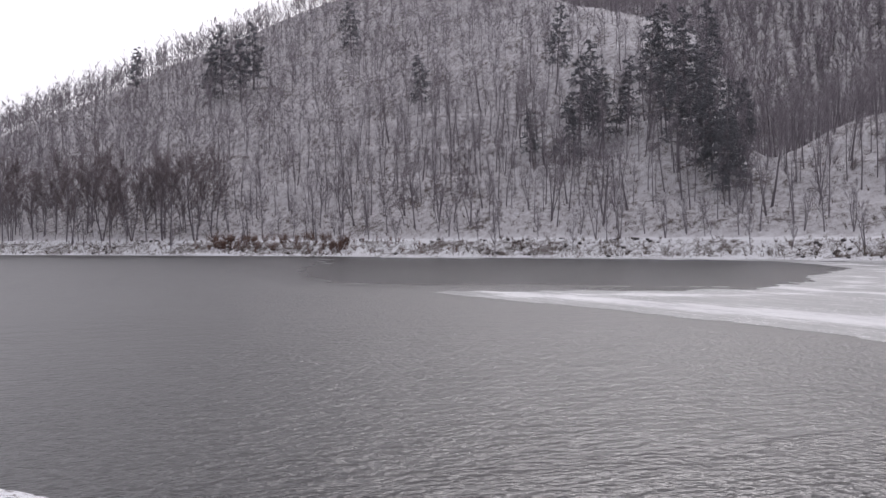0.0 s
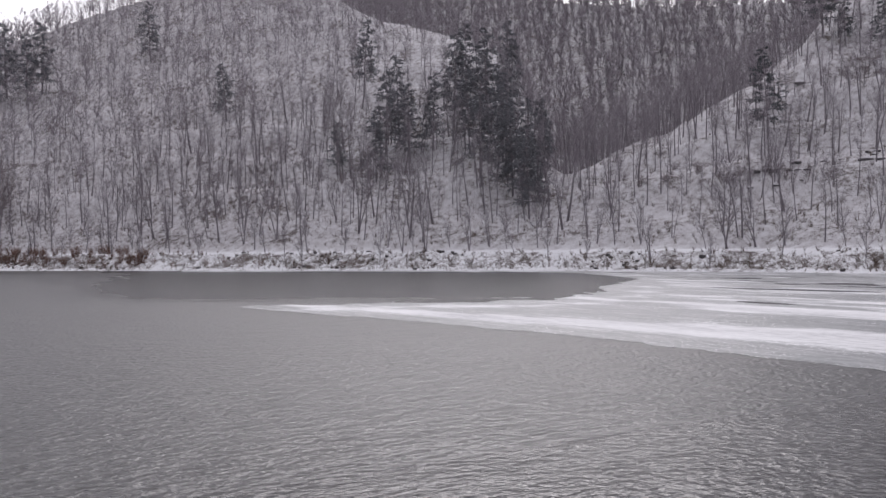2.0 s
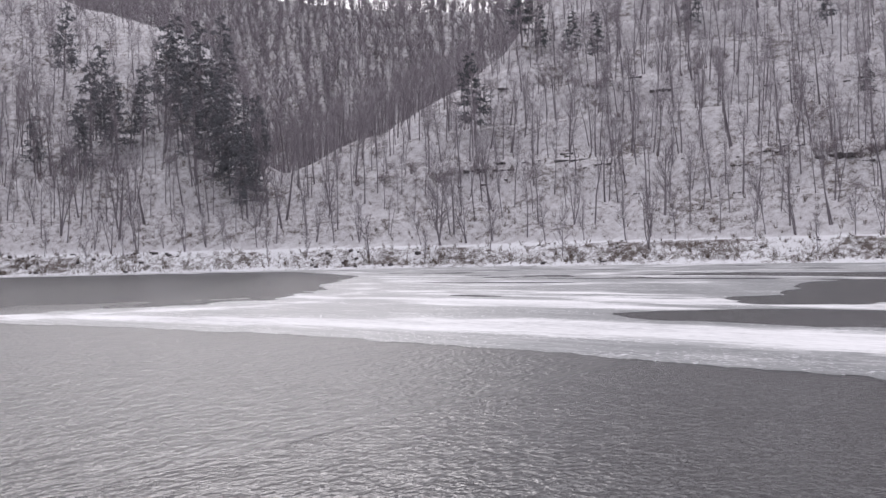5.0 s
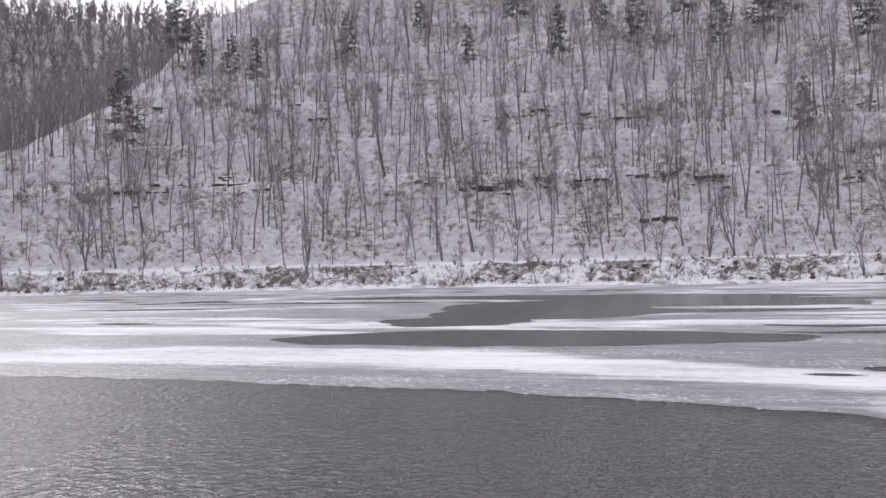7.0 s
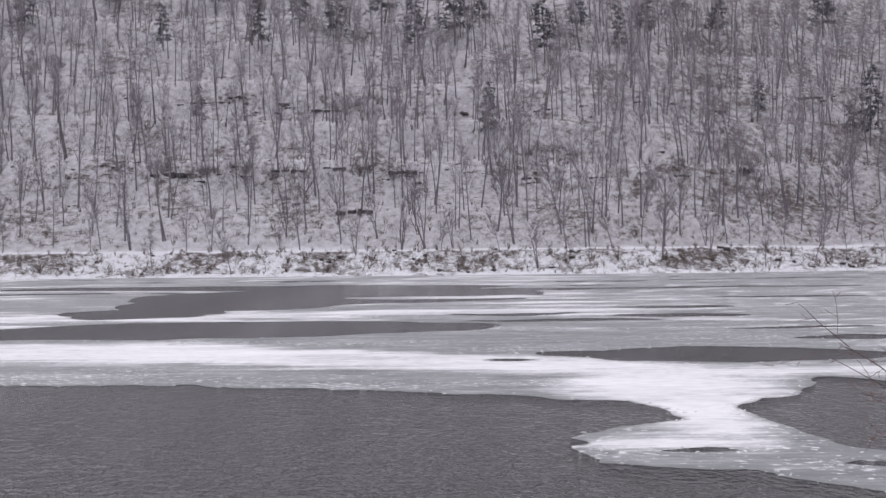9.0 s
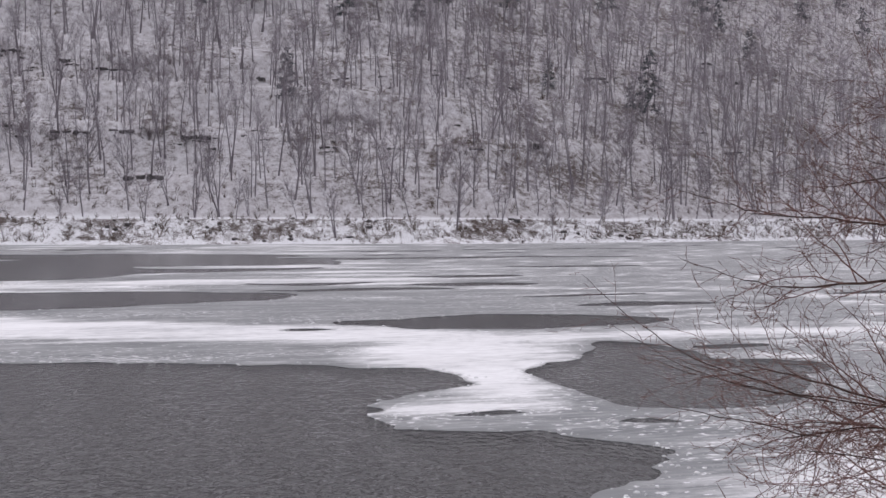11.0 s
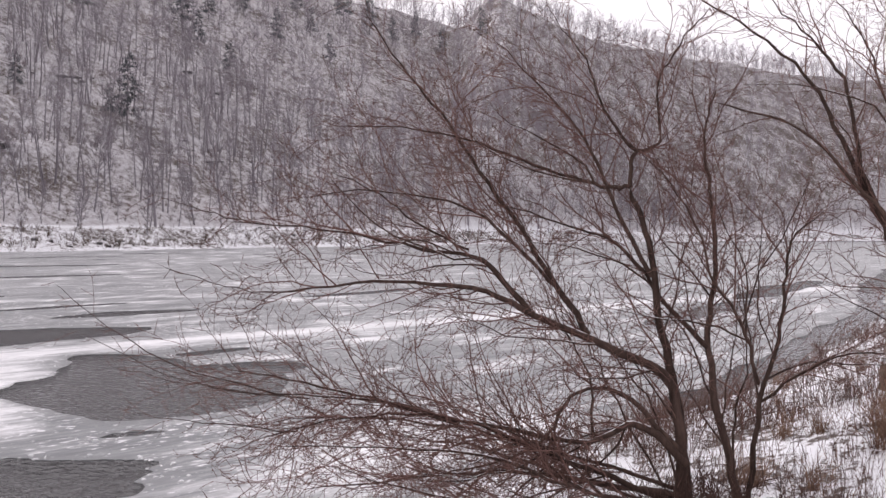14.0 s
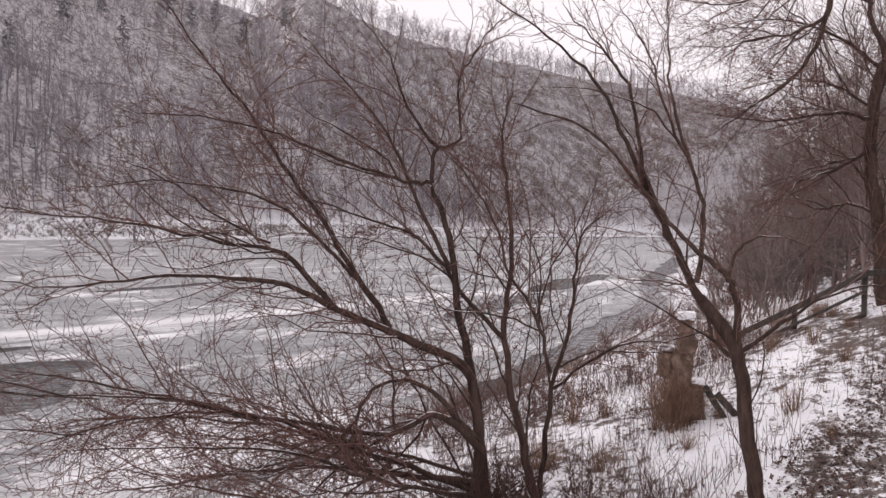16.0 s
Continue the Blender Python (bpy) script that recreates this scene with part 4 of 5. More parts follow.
# ---------------------------------------------------------------- rocks, logs and shrubs of the far side
def boulder(seed, long, deep, high):
    """A flat-topped broken block."""
    r = np.random.default_rng(seed)
    bm = bmesh.new()
    bmesh.ops.create_cube(bm, size=1.0)
    bmesh.ops.subdivide_edges(bm, edges=bm.edges[:], cuts=2, use_grid_fill=True)
    for v in bm.verts:
        q = v.co * (1 - 0.22 * (v.co.length - 0.5))
        w = noise.noise_vector(q * 2.1 + Vector((seed * 3.7, 0, 0))) * 0.26
        v.co = Vector(((q.x + w.x) * long, (q.y + w.y) * deep, (q.z + w.z * 0.8) * high))
    bmesh.ops.triangulate(bm, faces=bm.faces[:])
    me = bpy.data.meshes.new("rock")
    bm.to_mesh(me)
    bm.free()
    me.materials.append(ROCK)
    return me


def ledge(seed):
    """A run of broken blocks that crop out of the slope side by side."""
    r = np.random.default_rng(seed)
    at_x, blocks = -2.4, []
    while at_x < 2.4:
        wide, high = r.uniform(0.7, 2.2), r.uniform(0.3, 0.95)
        bm = bmesh.new()
        bmesh.ops.create_cube(bm, size=1.0)
        bmesh.ops.subdivide_edges(bm, edges=bm.edges[:], cuts=1, use_grid_fill=True)
        shift = Vector((at_x + wide / 2, r.normal(0, 0.35), r.normal(0.1, 0.12)))
        for v in bm.verts:
            q = Vector((v.co.x * wide, v.co.y * 1.3, v.co.z * high))
            v.co = q * (1.12 - 0.3 * v.co.length) + noise.noise_vector(q * 1.7 + shift * 2.0) * 0.28 + shift
        bmesh.ops.triangulate(bm, faces=bm.faces[:])
        me = bpy.data.meshes.new("block")
        bm.to_mesh(me)
        bm.free()
        me.materials.append(ROCK)
        blocks.append(("block", me))
        at_x += wide * r.uniform(0.75, 1.3)
    return thing("rock_ledge", blocks, "dark layered rock ledge capped with snow", "rock", "ledges on the far hillside")


BLOCKS, placed = [ledge(k) for k in range(8)], 0
for band, (lo, hi, rise_deg, n) in enumerate([(-38, 6, 4.5, 60), (-40, -33, 3.8, 9), (8, 32, 4.1, 22), (8, 32, 8.3, 26), (-36, -24, 9.4, 14), (-22, 6, 8.4, 34), (-28, 6, 2.6, 14), (12, 30, 5.6, 10)]):
    for k in range(n):
        yaw = rng.uniform(lo, hi)
        el = rise_deg + rng.normal(0, 0.32) + 0.25 * math.sin(yaw * 0.9 + band)
        px, py = on_slope(yaw, el)
        m = at(px, py, -radians(yaw) + rng.normal(0, 0.35), 0.3 + 0.75 * rng.uniform() ** 1.8, 0.1) @ Matrix.Diagonal((rng.uniform(0.6, 1.5), 1, rng.uniform(0.7, 1.5), 1))
        if placed < 8:
            BLOCKS[placed].matrix_basis = m
        else:
            copy_thing(BLOCKS[int(rng.integers(8))], m)
        placed += 1

bank_rock = new("snowy_boulder", boulder(90, 4.2, 2.2, 1.6))
bank_rock.matrix_basis = at(*polar(-70.9, 197), 1.1, 1.0, 0.1)
tagged(bank_rock, "flat boulder under snow at the water's edge", "rock")
BUSHES = [shrub(700 + k, 2.4, 13, 0.8, 6, 1.6, 2) for k in range(5)]
BUSH_ME = [b.mesh("bank_shrub", SHRUB) for b in BUSHES]
RUST_ME = [b.mesh("russet_shrub", RUSSET) for b in BUSHES]
x, y, s = scatter(60000, -92, 44, 1.5, 9.5, 300)
keep = strewn(x, y, 2.6)[:290]
for i in keep:
    yaw = math.degrees(math.atan2(x[i], y[i]))
    rust = -84 < yaw < -68
    ob = new("russet_shrub" if rust else "bank_shrub", (RUST_ME if rust else BUSH_ME)[int(rng.integers(5))])
    ob.matrix_basis = at(x[i], y[i], rng.uniform(0, 6.28), rng.uniform(0.5, 1.15) * (1.0 if s[i] < 5 else 0.6))
    tagged(ob, "tangled russet-brown shrub on the snowy far bank" if rust else "bare grey-brown shrub on the stony far bank", "shrub", "shrubs on the far bank")


for k in range(90):
    px, py = polar(-83.2 + 8.6 * rng.uniform(), 1.0)
    q = np.arange(180, 420, 1.0)
    r = q[np.argmax(off_line(px * q, py * q, FAR_SHORE) > 3)] + 11 * rng.uniform() ** 1.5
    ob = new("russet_shrub", RUST_ME[int(rng.integers(5))])
    ob.matrix_basis = at(px * r, py * r, rng.uniform(0, 6.28), rng.uniform(0.7, 1.45))
    tagged(ob, "tangled russet-brown shrub on the snowy far bank", "shrub", "shrubs on the far bank")

# dark thickets that follow the ledges of the hillside
TANGLE = [(shrub(840 + k, 3.0, 12, 0.9, 9, 1.5, 2).arrays(),) for k in range(4)]
tx, ty = [], []
for lo, hi, up, n in ((-70, -64.5, 4.9, 70), (-64, -60, 4.4, 46), (-63, -59, 5.1, 24), (-34.5, -28.5, 9.4, 60), (-27, -22, 9.9, 34), (-18.5, -10, 4.4, 50), (-8, -3, 8.6, 26),
                      (-6, -3, 4.8, 20), (4, 10, 5.2, 26), (12, 26, 4.9, 60), (13, 19, 9.0, 26), (23, 35, 4.3, 60), (27, 34, 8.0, 34), (-46, -40, 4.0, 30), (-88, -72, 5.0, 60), (-40, -34, 4.0, 30)):
    for k in range(int(n * 0.7)):
        yaw = rng.uniform(lo, hi)
        px, py = on_slope(yaw, up + rng.normal(0, 0.28) + 0.3 * math.sin(yaw * 1.3))
        tx.append(px), ty.append(py)
tx, ty = np.array(tx), np.array(ty)
tagged(new("ledge_thicket", woods("ledge_thicket", 0, TANGLE, tx, ty, land(tx, ty), rng.uniform(0.35, 1.0, len(tx)), TWIG_BROWN, "")),
       "dark brown thickets along the ledges of the hillside", "brush", kind="stuff")


# ---------------------------------------------------------------- the near bank
def spline(points, steps):
    """A smooth line through the points (Catmull-Rom)."""
    p = np.array(points, float)
    p = np.vstack([2 * p[0] - p[1], p, 2 * p[-1] - p[-2]])
    out = []
    for i in range(1, len(p) - 2):
        for t in np.linspace(0, 1, steps, endpoint=False):
            a, b, c, d = p[i - 1], p[i], p[i + 1], p[i + 2]
            out.append(0.5 * (2 * b + (c - a) * t + (2 * a - 5 * b + 4 * c - d) * t * t + (3 * b - a - 3 * c + d) * t**3))
    out.append(p[-2])
    return np.array(out)


def branching(rng, wood, crown, line, r0, r1, level, length, density, lift):
    """Side branches and twigs along a line."""
    span = np.linalg.norm(np.diff(line, axis=0), axis=1).sum()
    n = max(2, int(span * density * rng.uniform(0.85, 1.15)))
    for k in range(n):
        t = 0.12 + 0.88 * (k + rng.uniform(0, 1)) / n
        p, d = along(line, min(t, 0.995))
        way = aside(rng, d, 36 if level > 1 else 52)
        way[2] += lift * rng.uniform(-0.6, 1.2)
        ll = length * (0.28 + 0.87 * rng.uniform() ** 1.4) * (1.1 - 0.5 * t)
        r = max(0.0034, (r0 + (r1 - r0) * t) * 0.5)
        r = min(r, 0.003 + ll * 0.0052)
        sub = wander(rng, p, way, ll, 9 if ll > 1.0 else 6 if ll > 0.4 else 3, 0.17, lift * 0.8)
        (wood if r > 0.012 else crown).tube(sub, np.linspace(r, 0.0021, len(sub)), 4 if r > 0.012 else 3)
        if level > 0:
            branching(rng, wood, crown, sub, r, 0.0021, level - 1, ll * 0.5, density * 0.92, lift)


def guided_tree(name, seed, base, yaw, limbs, length, density, label, wood_mat, twig_mat, levels=2, lift=0.35):
    """A tree whose main limbs follow guides: (thick, thin, [(across, away, up), ...]), seen along yaw."""
    rng = np.random.default_rng(seed)
    a = radians(yaw)
    right, ahead = np.array([math.cos(a), -math.sin(a), 0]), np.array([math.sin(a), math.cos(a), 0])
    wood, crown = Shape(), Shape()
    for thick, thin, guide in limbs:
        line = spline([right * p[0] + ahead * p[1] + np.array([0, 0, p[2]]) for p in guide], 5)
        line[1:-1] += rng.normal(0, 0.012, (len(line) - 2, 3))
        wood.tube(line, thin * 0.9 + (thick * 0.76 - thin * 0.9) * (1 - np.linspace(0, 1, len(line))) ** 1.15, 8)
        share = min(1.0, thick / 0.028)
        branching(rng, wood, crown, line, thick, thin, levels if thick > 0.015 else 1, length * share, density * (0.3 + 0.7 * share), lift)
    root = thing(name, [("trunk", wood.mesh("trunk", wood_mat)), ("crown", crown.mesh("crown", twig_mat))], label, "tree")
    root.matrix_basis = Matrix.Translation(base)
    return root


WILLOW = [
    (0.085, 0.012, [(-0.18, 0, -0.2), (-0.31, 0, 1.21), (-1, -0.2, 1.64), (-1.7, -0.4, 1.94), (-2.37, -0.6, 2.23), (-3.37, -0.8, 2.27), (-4.45, -1, 2.14)]),
    (0.050, 0.008, [(-1.18, -0.2, 1.75), (-1.51, -0.1, 2.22), (-1.85, 0, 2.7), (-2.47, 0.2, 3.5), (-2.89, 0.3, 4.07), (-3.39, 0.4, 4.65), (-3.96, 0.5, 5.37)]),
    (0.045, 0.006, [(-1.76, -0.4, 1.97), (-2.28, -0.5, 2.52), (-2.91, -0.6, 2.63), (-3.96, -0.8, 2.83), (-5.04, -1, 2.89)]),
    (0.080, 0.030, [(-0.12, 0.1, -0.23), (-0.28, 0.2, 1.11), (-0.46, 0.3, 1.85), (-0.6, 0.3, 2.72), (-0.81, 0.3, 3.33)]),
    (0.035, 0.006, [(-0.81, 0.3, 3.33), (-1.09, 0.3, 3.33), (-1.71, 0.2, 3.51), (-2.45, 0.1, 3.8), (-3.18, 0, 3.96), (-4.14, 0, 4.01)]),
    (0.035, 0.006, [(-0.81, 0.3, 3.33), (-0.79, 0.4, 3.67), (-0.51, 0.5, 3.87), (-0.55, 0.5, 4.44), (-0.32, 0.6, 4.91), (-0.01, 0.6, 5.3)]),
    (0.025, 0.005, [(-0.76, 0.4, 3.73), (-1.11, 0.3, 4.16), (-1.31, 0.3, 4.72), (-1.77, 0.3, 5.34)]),
    (0.070, 0.008, [(0.44, 0.3, -0.21), (0.23, 0.4, 0.59), (0.03, 0.5, 1.59), (0.1, 0.6, 2.42), (0.04, 0.6, 3.31), (-0.04, 0.7, 3.9), (0.08, 0.7, 4.48)]),
    (0.040, 0.008, [(0.03, 0.5, 1.59), (-0.44, 0.4, 2.09), (-0.94, 0.2, 2.72), (-1.43, 0.1, 2.89), (-2.17, 0, 3.12)]),
    (0.045, 0.006, [(0.48, 0.4, -0.23), (0.59, 0.5, 1.03), (0.79, 0.6, 1.85), (0.84, 0.6, 2.5), (0.93, 0.6, 2.85), (1.24, 0.7, 3.09)]),
    (0.025, 0.004, [(0.59, 0.5, 1.03), (1.26, 0.8, 1.46), (2.07, 1, 1.6), (2.83, 1.2, 1.76)]),
    (0.030, 0.004, [(0.57, 0.5, 1.22), (0.39, 0.4, 1.86), (0.06, 0.4, 2.36), (-0.14, 0.4, 2.99), (-0.59, 0.3, 3.6), (-1.22, 0.2, 4.08)]),
    (0.060, 0.008, [(-0.16, -0.1, 0.44), (-0.67, -0.3, 0.86), (-1.12, -0.5, 0.7), (-2.3, -0.8, 0.87), (-3.28, -1, 1.06), (-4.57, -1.3, 1.11)]),
    (0.040, 0.006, [(-0.2, -0.1, 0.56), (-0.84, -0.2, 1.16), (-1.32, -0.4, 1.12), (-1.62, -0.7, 0.64), (-2.41, -1, 0.4), (-3.15, -1.3, 0.34)]),
    (0.045, 0.006, [(-0.24, -0.2, 0.13), (-1.63, -0.6, 0.33), (-2.69, -1, 0.33), (-3.9, -1.5, 0.2)]),
    (0.045, 0.006, [(-0.24, -0.2, 0.04), (-1.34, -0.6, 0.51), (-2.44, -0.9, 0.91), (-3.48, -1.2, 0.91), (-4.4, -1.5, 0.67)]),
    (0.030, 0.005, [(-2.41, -0.8, 0.84), (-3.28, -1, 1.07), (-4.12, -1.3, 1.29), (-4.74, -1.5, 1.38)]),
    (0.035, 0.005, [(-0.56, 0.3, 2.35), (-1.02, 0.3, 3.22), (-1.29, 0.3, 3.84), (-1.88, 0.3, 4.52), (-2.42, 0.4, 5.04)]),
    (0.030, 0.005, [(-1.51, -0.1, 2.22), (-1.99, -0.2, 2.7), (-2.53, -0.3, 3.1), (-3.53, -0.4, 3.26), (-4.4, -0.5, 3.18)]),
    (0.020, 0.004, [(-2.41, -0.5, 2.63), (-2.98, -0.6, 2.91), (-3.42, -0.7, 3.25), (-4.02, -0.7, 3.47)]),
    (0.035, 0.005, [(-0.24, -0.3, 0.01), (-1.02, -0.8, 0.23), (-2.08, -1.2, 0.63), (-3.05, -1.6, 0.74), (-3.94, -2, 0.75)]),
    (0.030, 0.005, [(-0.22, 0.2, -0.2), (-1.16, 0.4, 0.02), (-2.37, 0.6, 0.25), (-3.58, 0.8, 0.29), (-4.7, 1, 0.27)]),
    (0.030, 0.005, [(-0.17, -0.5, -0.05), (-1.27, -1, 0.05), (-2.3, -1.4, 0.24), (-3.5, -1.8, 0.57)]),
    (0.020, 0.004, [(-0.31, 0.2, -0.02), (-0.91, 0.3, 0.95), (-1.24, 0.3, 1.57), (-1.51, 0.3, 2.07)]),
    (0.020, 0.004, [(-0.19, 0.3, -0.04), (-0.54, 0.4, 0.94), (-0.93, 0.4, 1.44), (-1.21, 0.4, 2.33)]),
    (0.020, 0.004, [(-1.08, -0.4, 0.71), (-1.16, -0.3, 1.35), (-1.47, -0.3, 1.87), (-1.74, -0.2, 2.4)]),
    (0.022, 0.004, [(0.31, 0.6, 0.16), (0.36, 0.7, 0.92), (0.48, 0.8, 1.56), (0.33, 0.9, 2.34)]),
    (0.032, 0.005, [(-0.2, 0.1, 0.1), (-1.4, -0.1, 0.45), (-2.6, -0.3, 0.7), (-4.0, -0.5, 0.75), (-5.0, -0.7, 0.6)]),
    (0.012, 0.003, [(-4.2, -1.25, 1.1), (-5.2, -1.6, 1.4), (-5.9, -1.8, 1.8), (-6.4, -2.0, 2.26)]),
    (0.011, 0.003, [(-4.4, -1.3, 1.1), (-5.3, -1.6, 1.3), (-6.2, -1.9, 1.75)]),
    (0.011, 0.003, [(-3.9, -1.2, 1.08), (-5.0, -1.6, 1.22), (-5.8, -1.9, 1.42)]),
    (0.011, 0.003, [(-4.0, -1.3, 0.75), (-4.9, -1.6, 0.85), (-5.6, -1.9, 0.95)]),
    (0.012, 0.003, [(-4.6, -0.9, 2.87), (-5.2, -1.1, 3.0), (-5.8, -1.3, 3.2)]),
    (0.012, 0.003, [(-4.2, -1.0, 2.16), (-4.9, -1.2, 2.2), (-5.6, -1.4, 2.45)]),
]
guided_tree("riverside_tree", 11, (8.58, 5.14, 1.35), 59.1, WILLOW, 1.9, 8.6, "many-stemmed bare tree with reddish twigs on the near bank", BARK_NEAR, TWIG_NEAR, 2, 0.12)
MAPLE = [
    (0.125, 0.075, [(0.07, 0, -0.25), (-0.11, 0, 0.67), (-0.22, 0, 1.5), (-0.42, 0, 1.92), (-0.71, 0, 2.26)]),
    (0.070, 0.008, [(-0.23, 0, 1.59), (-0.71, 0, 2.26), (-0.98, 0, 2.82), (-1.26, 0.1, 3.32), (-1.62, 0.2, 4.11), (-1.98, 0.3, 4.73), (-2.7, 0.4, 5.38), (-3.39, 0.5, 5.86)]),
    (0.045, 0.006, [(-0.95, 0, 2.75), (-1.33, 0.1, 3.65), (-1.56, 0.2, 4.63), (-1.91, 0.2, 5.1), (-2.41, 0.3, 5.68)]),
    (0.060, 0.010, [(-0.23, 0, 1.59), (-0.3, -0.1, 2.28), (-0.42, -0.1, 2.52), (-0.85, -0.2, 2.88), (-1.29, -0.2, 3.38), (-1.92, -0.3, 4.06), (-2.82, -0.4, 4.39)]),
    (0.045, 0.006, [(-0.71, 0, 2.38), (-0.66, 0.2, 3.02), (-0.81, 0.3, 3.66), (-1.07, 0.4, 4.45), (-1.13, 0.5, 5.13), (-1.18, 0.5, 5.79)]),
    (0.030, 0.005, [(-0.81, 0.3, 3.66), (-1.12, 0.3, 4.31), (-1.33, 0.3, 4.97), (-1.74, 0.3, 5.64)]),
    (0.030, 0.005, [(-0.36, -0.1, 2.46), (-0.25, -0.2, 2.78), (0.03, -0.3, 2.91), (0.52, -0.5, 2.81)]),
    (0.035, 0.006, [(-0.19, 0, 1.66), (0.28, -0.3, 2.08), (0.69, -0.6, 2.36), (1.25, -1, 2.52)]),
    (0.040, 0.006, [(-0.22, 0, 1.53), (-0.53, 0.1, 1.75), (-0.67, 0.1, 2.25), (-1.05, 0.2, 2.36), (-1.72, 0.3, 2.39)]),
]
guided_tree("bank_tree", 12, (10.31, 2.86, 1.25), 74.5, MAPLE, 1.7, 5.4, "forked bare young tree on the snowy near bank", BARK_NEAR, TWIG_NEAR)


LEANER = [
    (0.200, 0.110, [(0.18, 0, -0.4), (0.04, 0, 1.64), (-0.16, 0, 2.85), (-0.12, 0, 4.06), (0.05, 0, 4.93)]),
    (0.130, 0.030, [(-0.12, 0, 4.06), (0.05, 0, 4.93), (-0.26, 0.2, 5.87), (-0.09, 0.3, 6.98)]),
    (0.060, 0.010, [(-0.11, 0, 3.68), (-0.59, -0.3, 3.82), (-1.18, -0.6, 3.75), (-1.97, -1, 3.62), (-2.98, -1.4, 3.76)]),
    (0.090, 0.012, [(-0.75, -1, 6.49), (-1, -1, 5.56), (-1.18, -1.2, 4.9), (-1.65, -1.4, 4.25), (-2.22, -1.6, 3.82), (-2.87, -2, 3.26)]),
    (0.050, 0.008, [(-1, -1, 5.56), (-1.59, -1.2, 5.24), (-2.27, -1.5, 5.12), (-2.84, -1.8, 4.67)]),
    (0.050, 0.008, [(-0.12, 0, 3.18), (-0.75, -0.4, 2.72), (-1.34, -0.8, 2.48), (-2, -1.2, 1.81)]),
    (0.050, 0.008, [(0.02, 0, 1.86), (-0.55, 0.4, 2.09), (-1.21, 0.8, 1.98), (-1.93, 1.2, 2.46)]),
    (0.050, 0.006, [(-0.2, 0.2, 6.0), (-1.2, 0, 6.6), (-2.4, -0.3, 6.5), (-3.6, -0.6, 6.9)]),
    (0.050, 0.006, [(0.0, 0, 4.7), (-1.0, 0.2, 5.5), (-2.2, 0.4, 5.9), (-3.5, 0.6, 5.7)]),
    (0.045, 0.006, [(-0.75, -1, 6.4), (-1.6, -1, 6.2), (-2.8, -1.2, 5.9), (-4.1, -1.4, 6.1)]),
    (0.045, 0.006, [(-0.12, 0, 3.9), (-0.9, 0.5, 4.5), (-1.9, 0.9, 4.7), (-3.0, 1.2, 4.5)]),
]
guided_tree("shore_tree", 13, (19.72, 3.34, 2.75), 80.4, LEANER, 2.9, 7.6, "large bare tree overhanging the snowy near bank", BARK_NEAR, TWIG_NEAR, 2, 0.15)

# smaller trees and brush farther along the near bank
BROWN = []
for k in range(4):
    wood, crown = bare_tree(900 + k, 8.0, 46, 15, 2 + k % 2, 0.05, True, 0.8, 66, 0.2)
    BROWN.append(thing("bank_sapling", [("trunk", wood.mesh("trunk", TWIG_BANK)), ("crown", crown.mesh("crown", TWIG_BANK))],
                       "bushy bare sapling with brown twigs on the near shore", "tree", "saplings along the near shore"))
for k, (yaw, r, size) in enumerate([(78.6, 34, 0.9), (76.4, 38, 0.8), (74.6, 44, 0.75), (80.6, 31, 1.0), (77.4, 46, 1.0), (73.2, 52, 0.8), (79.4, 52, 1.1), (75.6, 60, 1.0),
                                    (80.0, 26, 0.75), (78.2, 28, 0.7), (76.8, 31, 0.7), (75.2, 33, 0.65), (73.8, 37, 0.6), (79.0, 40, 1.1), (77.8, 42, 1.1), (76.0, 48, 1.1), (81.2, 36, 1.2), (81.6, 42, 1.1), (72.4, 66, 0.9), (74.0, 72, 1.0), (77.0, 70, 1.2), (79.6, 75, 1.3), (82.5, 60, 1.2)]):
    m = at(*polar(yaw, r), 2.1 * k, size)
    if k < 4:
        BROWN[k].matrix_basis = m
    else:
        copy_thing(BROWN[k % 4], m)

for k, (yaw, r, size) in enumerate([(82.5, 30, 0.8), (79.6, 42, 0.85), (84.5, 36, 0.95), (77.6, 62, 0.9)]):
    wood, crown = bare_tree(980 + k, 13.0, 40, 14, 1 + k % 2, 0.2, True, 0.9, 64, 0.2)
    thing("overhanging_tree", [("trunk", wood.mesh("trunk", BARK_NEAR)), ("crown", crown.mesh("crown", TWIG_BANK))],
          "tall bare brown tree on the near shore downstream", "tree", "tall trees along the near shore").matrix_basis = at(*polar(yaw, r), k, size)

COPSE = [shrub(930 + k, 3.2, 14, 0.75, 12, 1.3).mesh("shore_bush", TWIG_BANK) for k in range(4)]
r6 = np.random.default_rng(66)
for k in range(60):
    x, y = polar(71.5 + 11 * r6.uniform() ** 0.8, r6.uniform(25, 68))
    deep = -off_line(np.array([x]), np.array([y]), NEAR_SHORE)[0]
    if not 0.5 < deep < 14:
        continue
    ob = new("shore_bush", COPSE[k % 4])
    ob.matrix_basis = at(x, y, r6.uniform(0, 6.28), r6.uniform(0.45, 1.1))
    tagged(ob, "dense bare brown bush on the snowy near shore", "bush", "bushes along the near shore")

BRUSH = [shrub(950 + k, 1.3, 6, 0.6, 6, 0.75).mesh("bank_brush", TWIG_NEAR if k < 2 else TWIG_BANK) for k in range(5)]
r5 = np.random.default_rng(55)
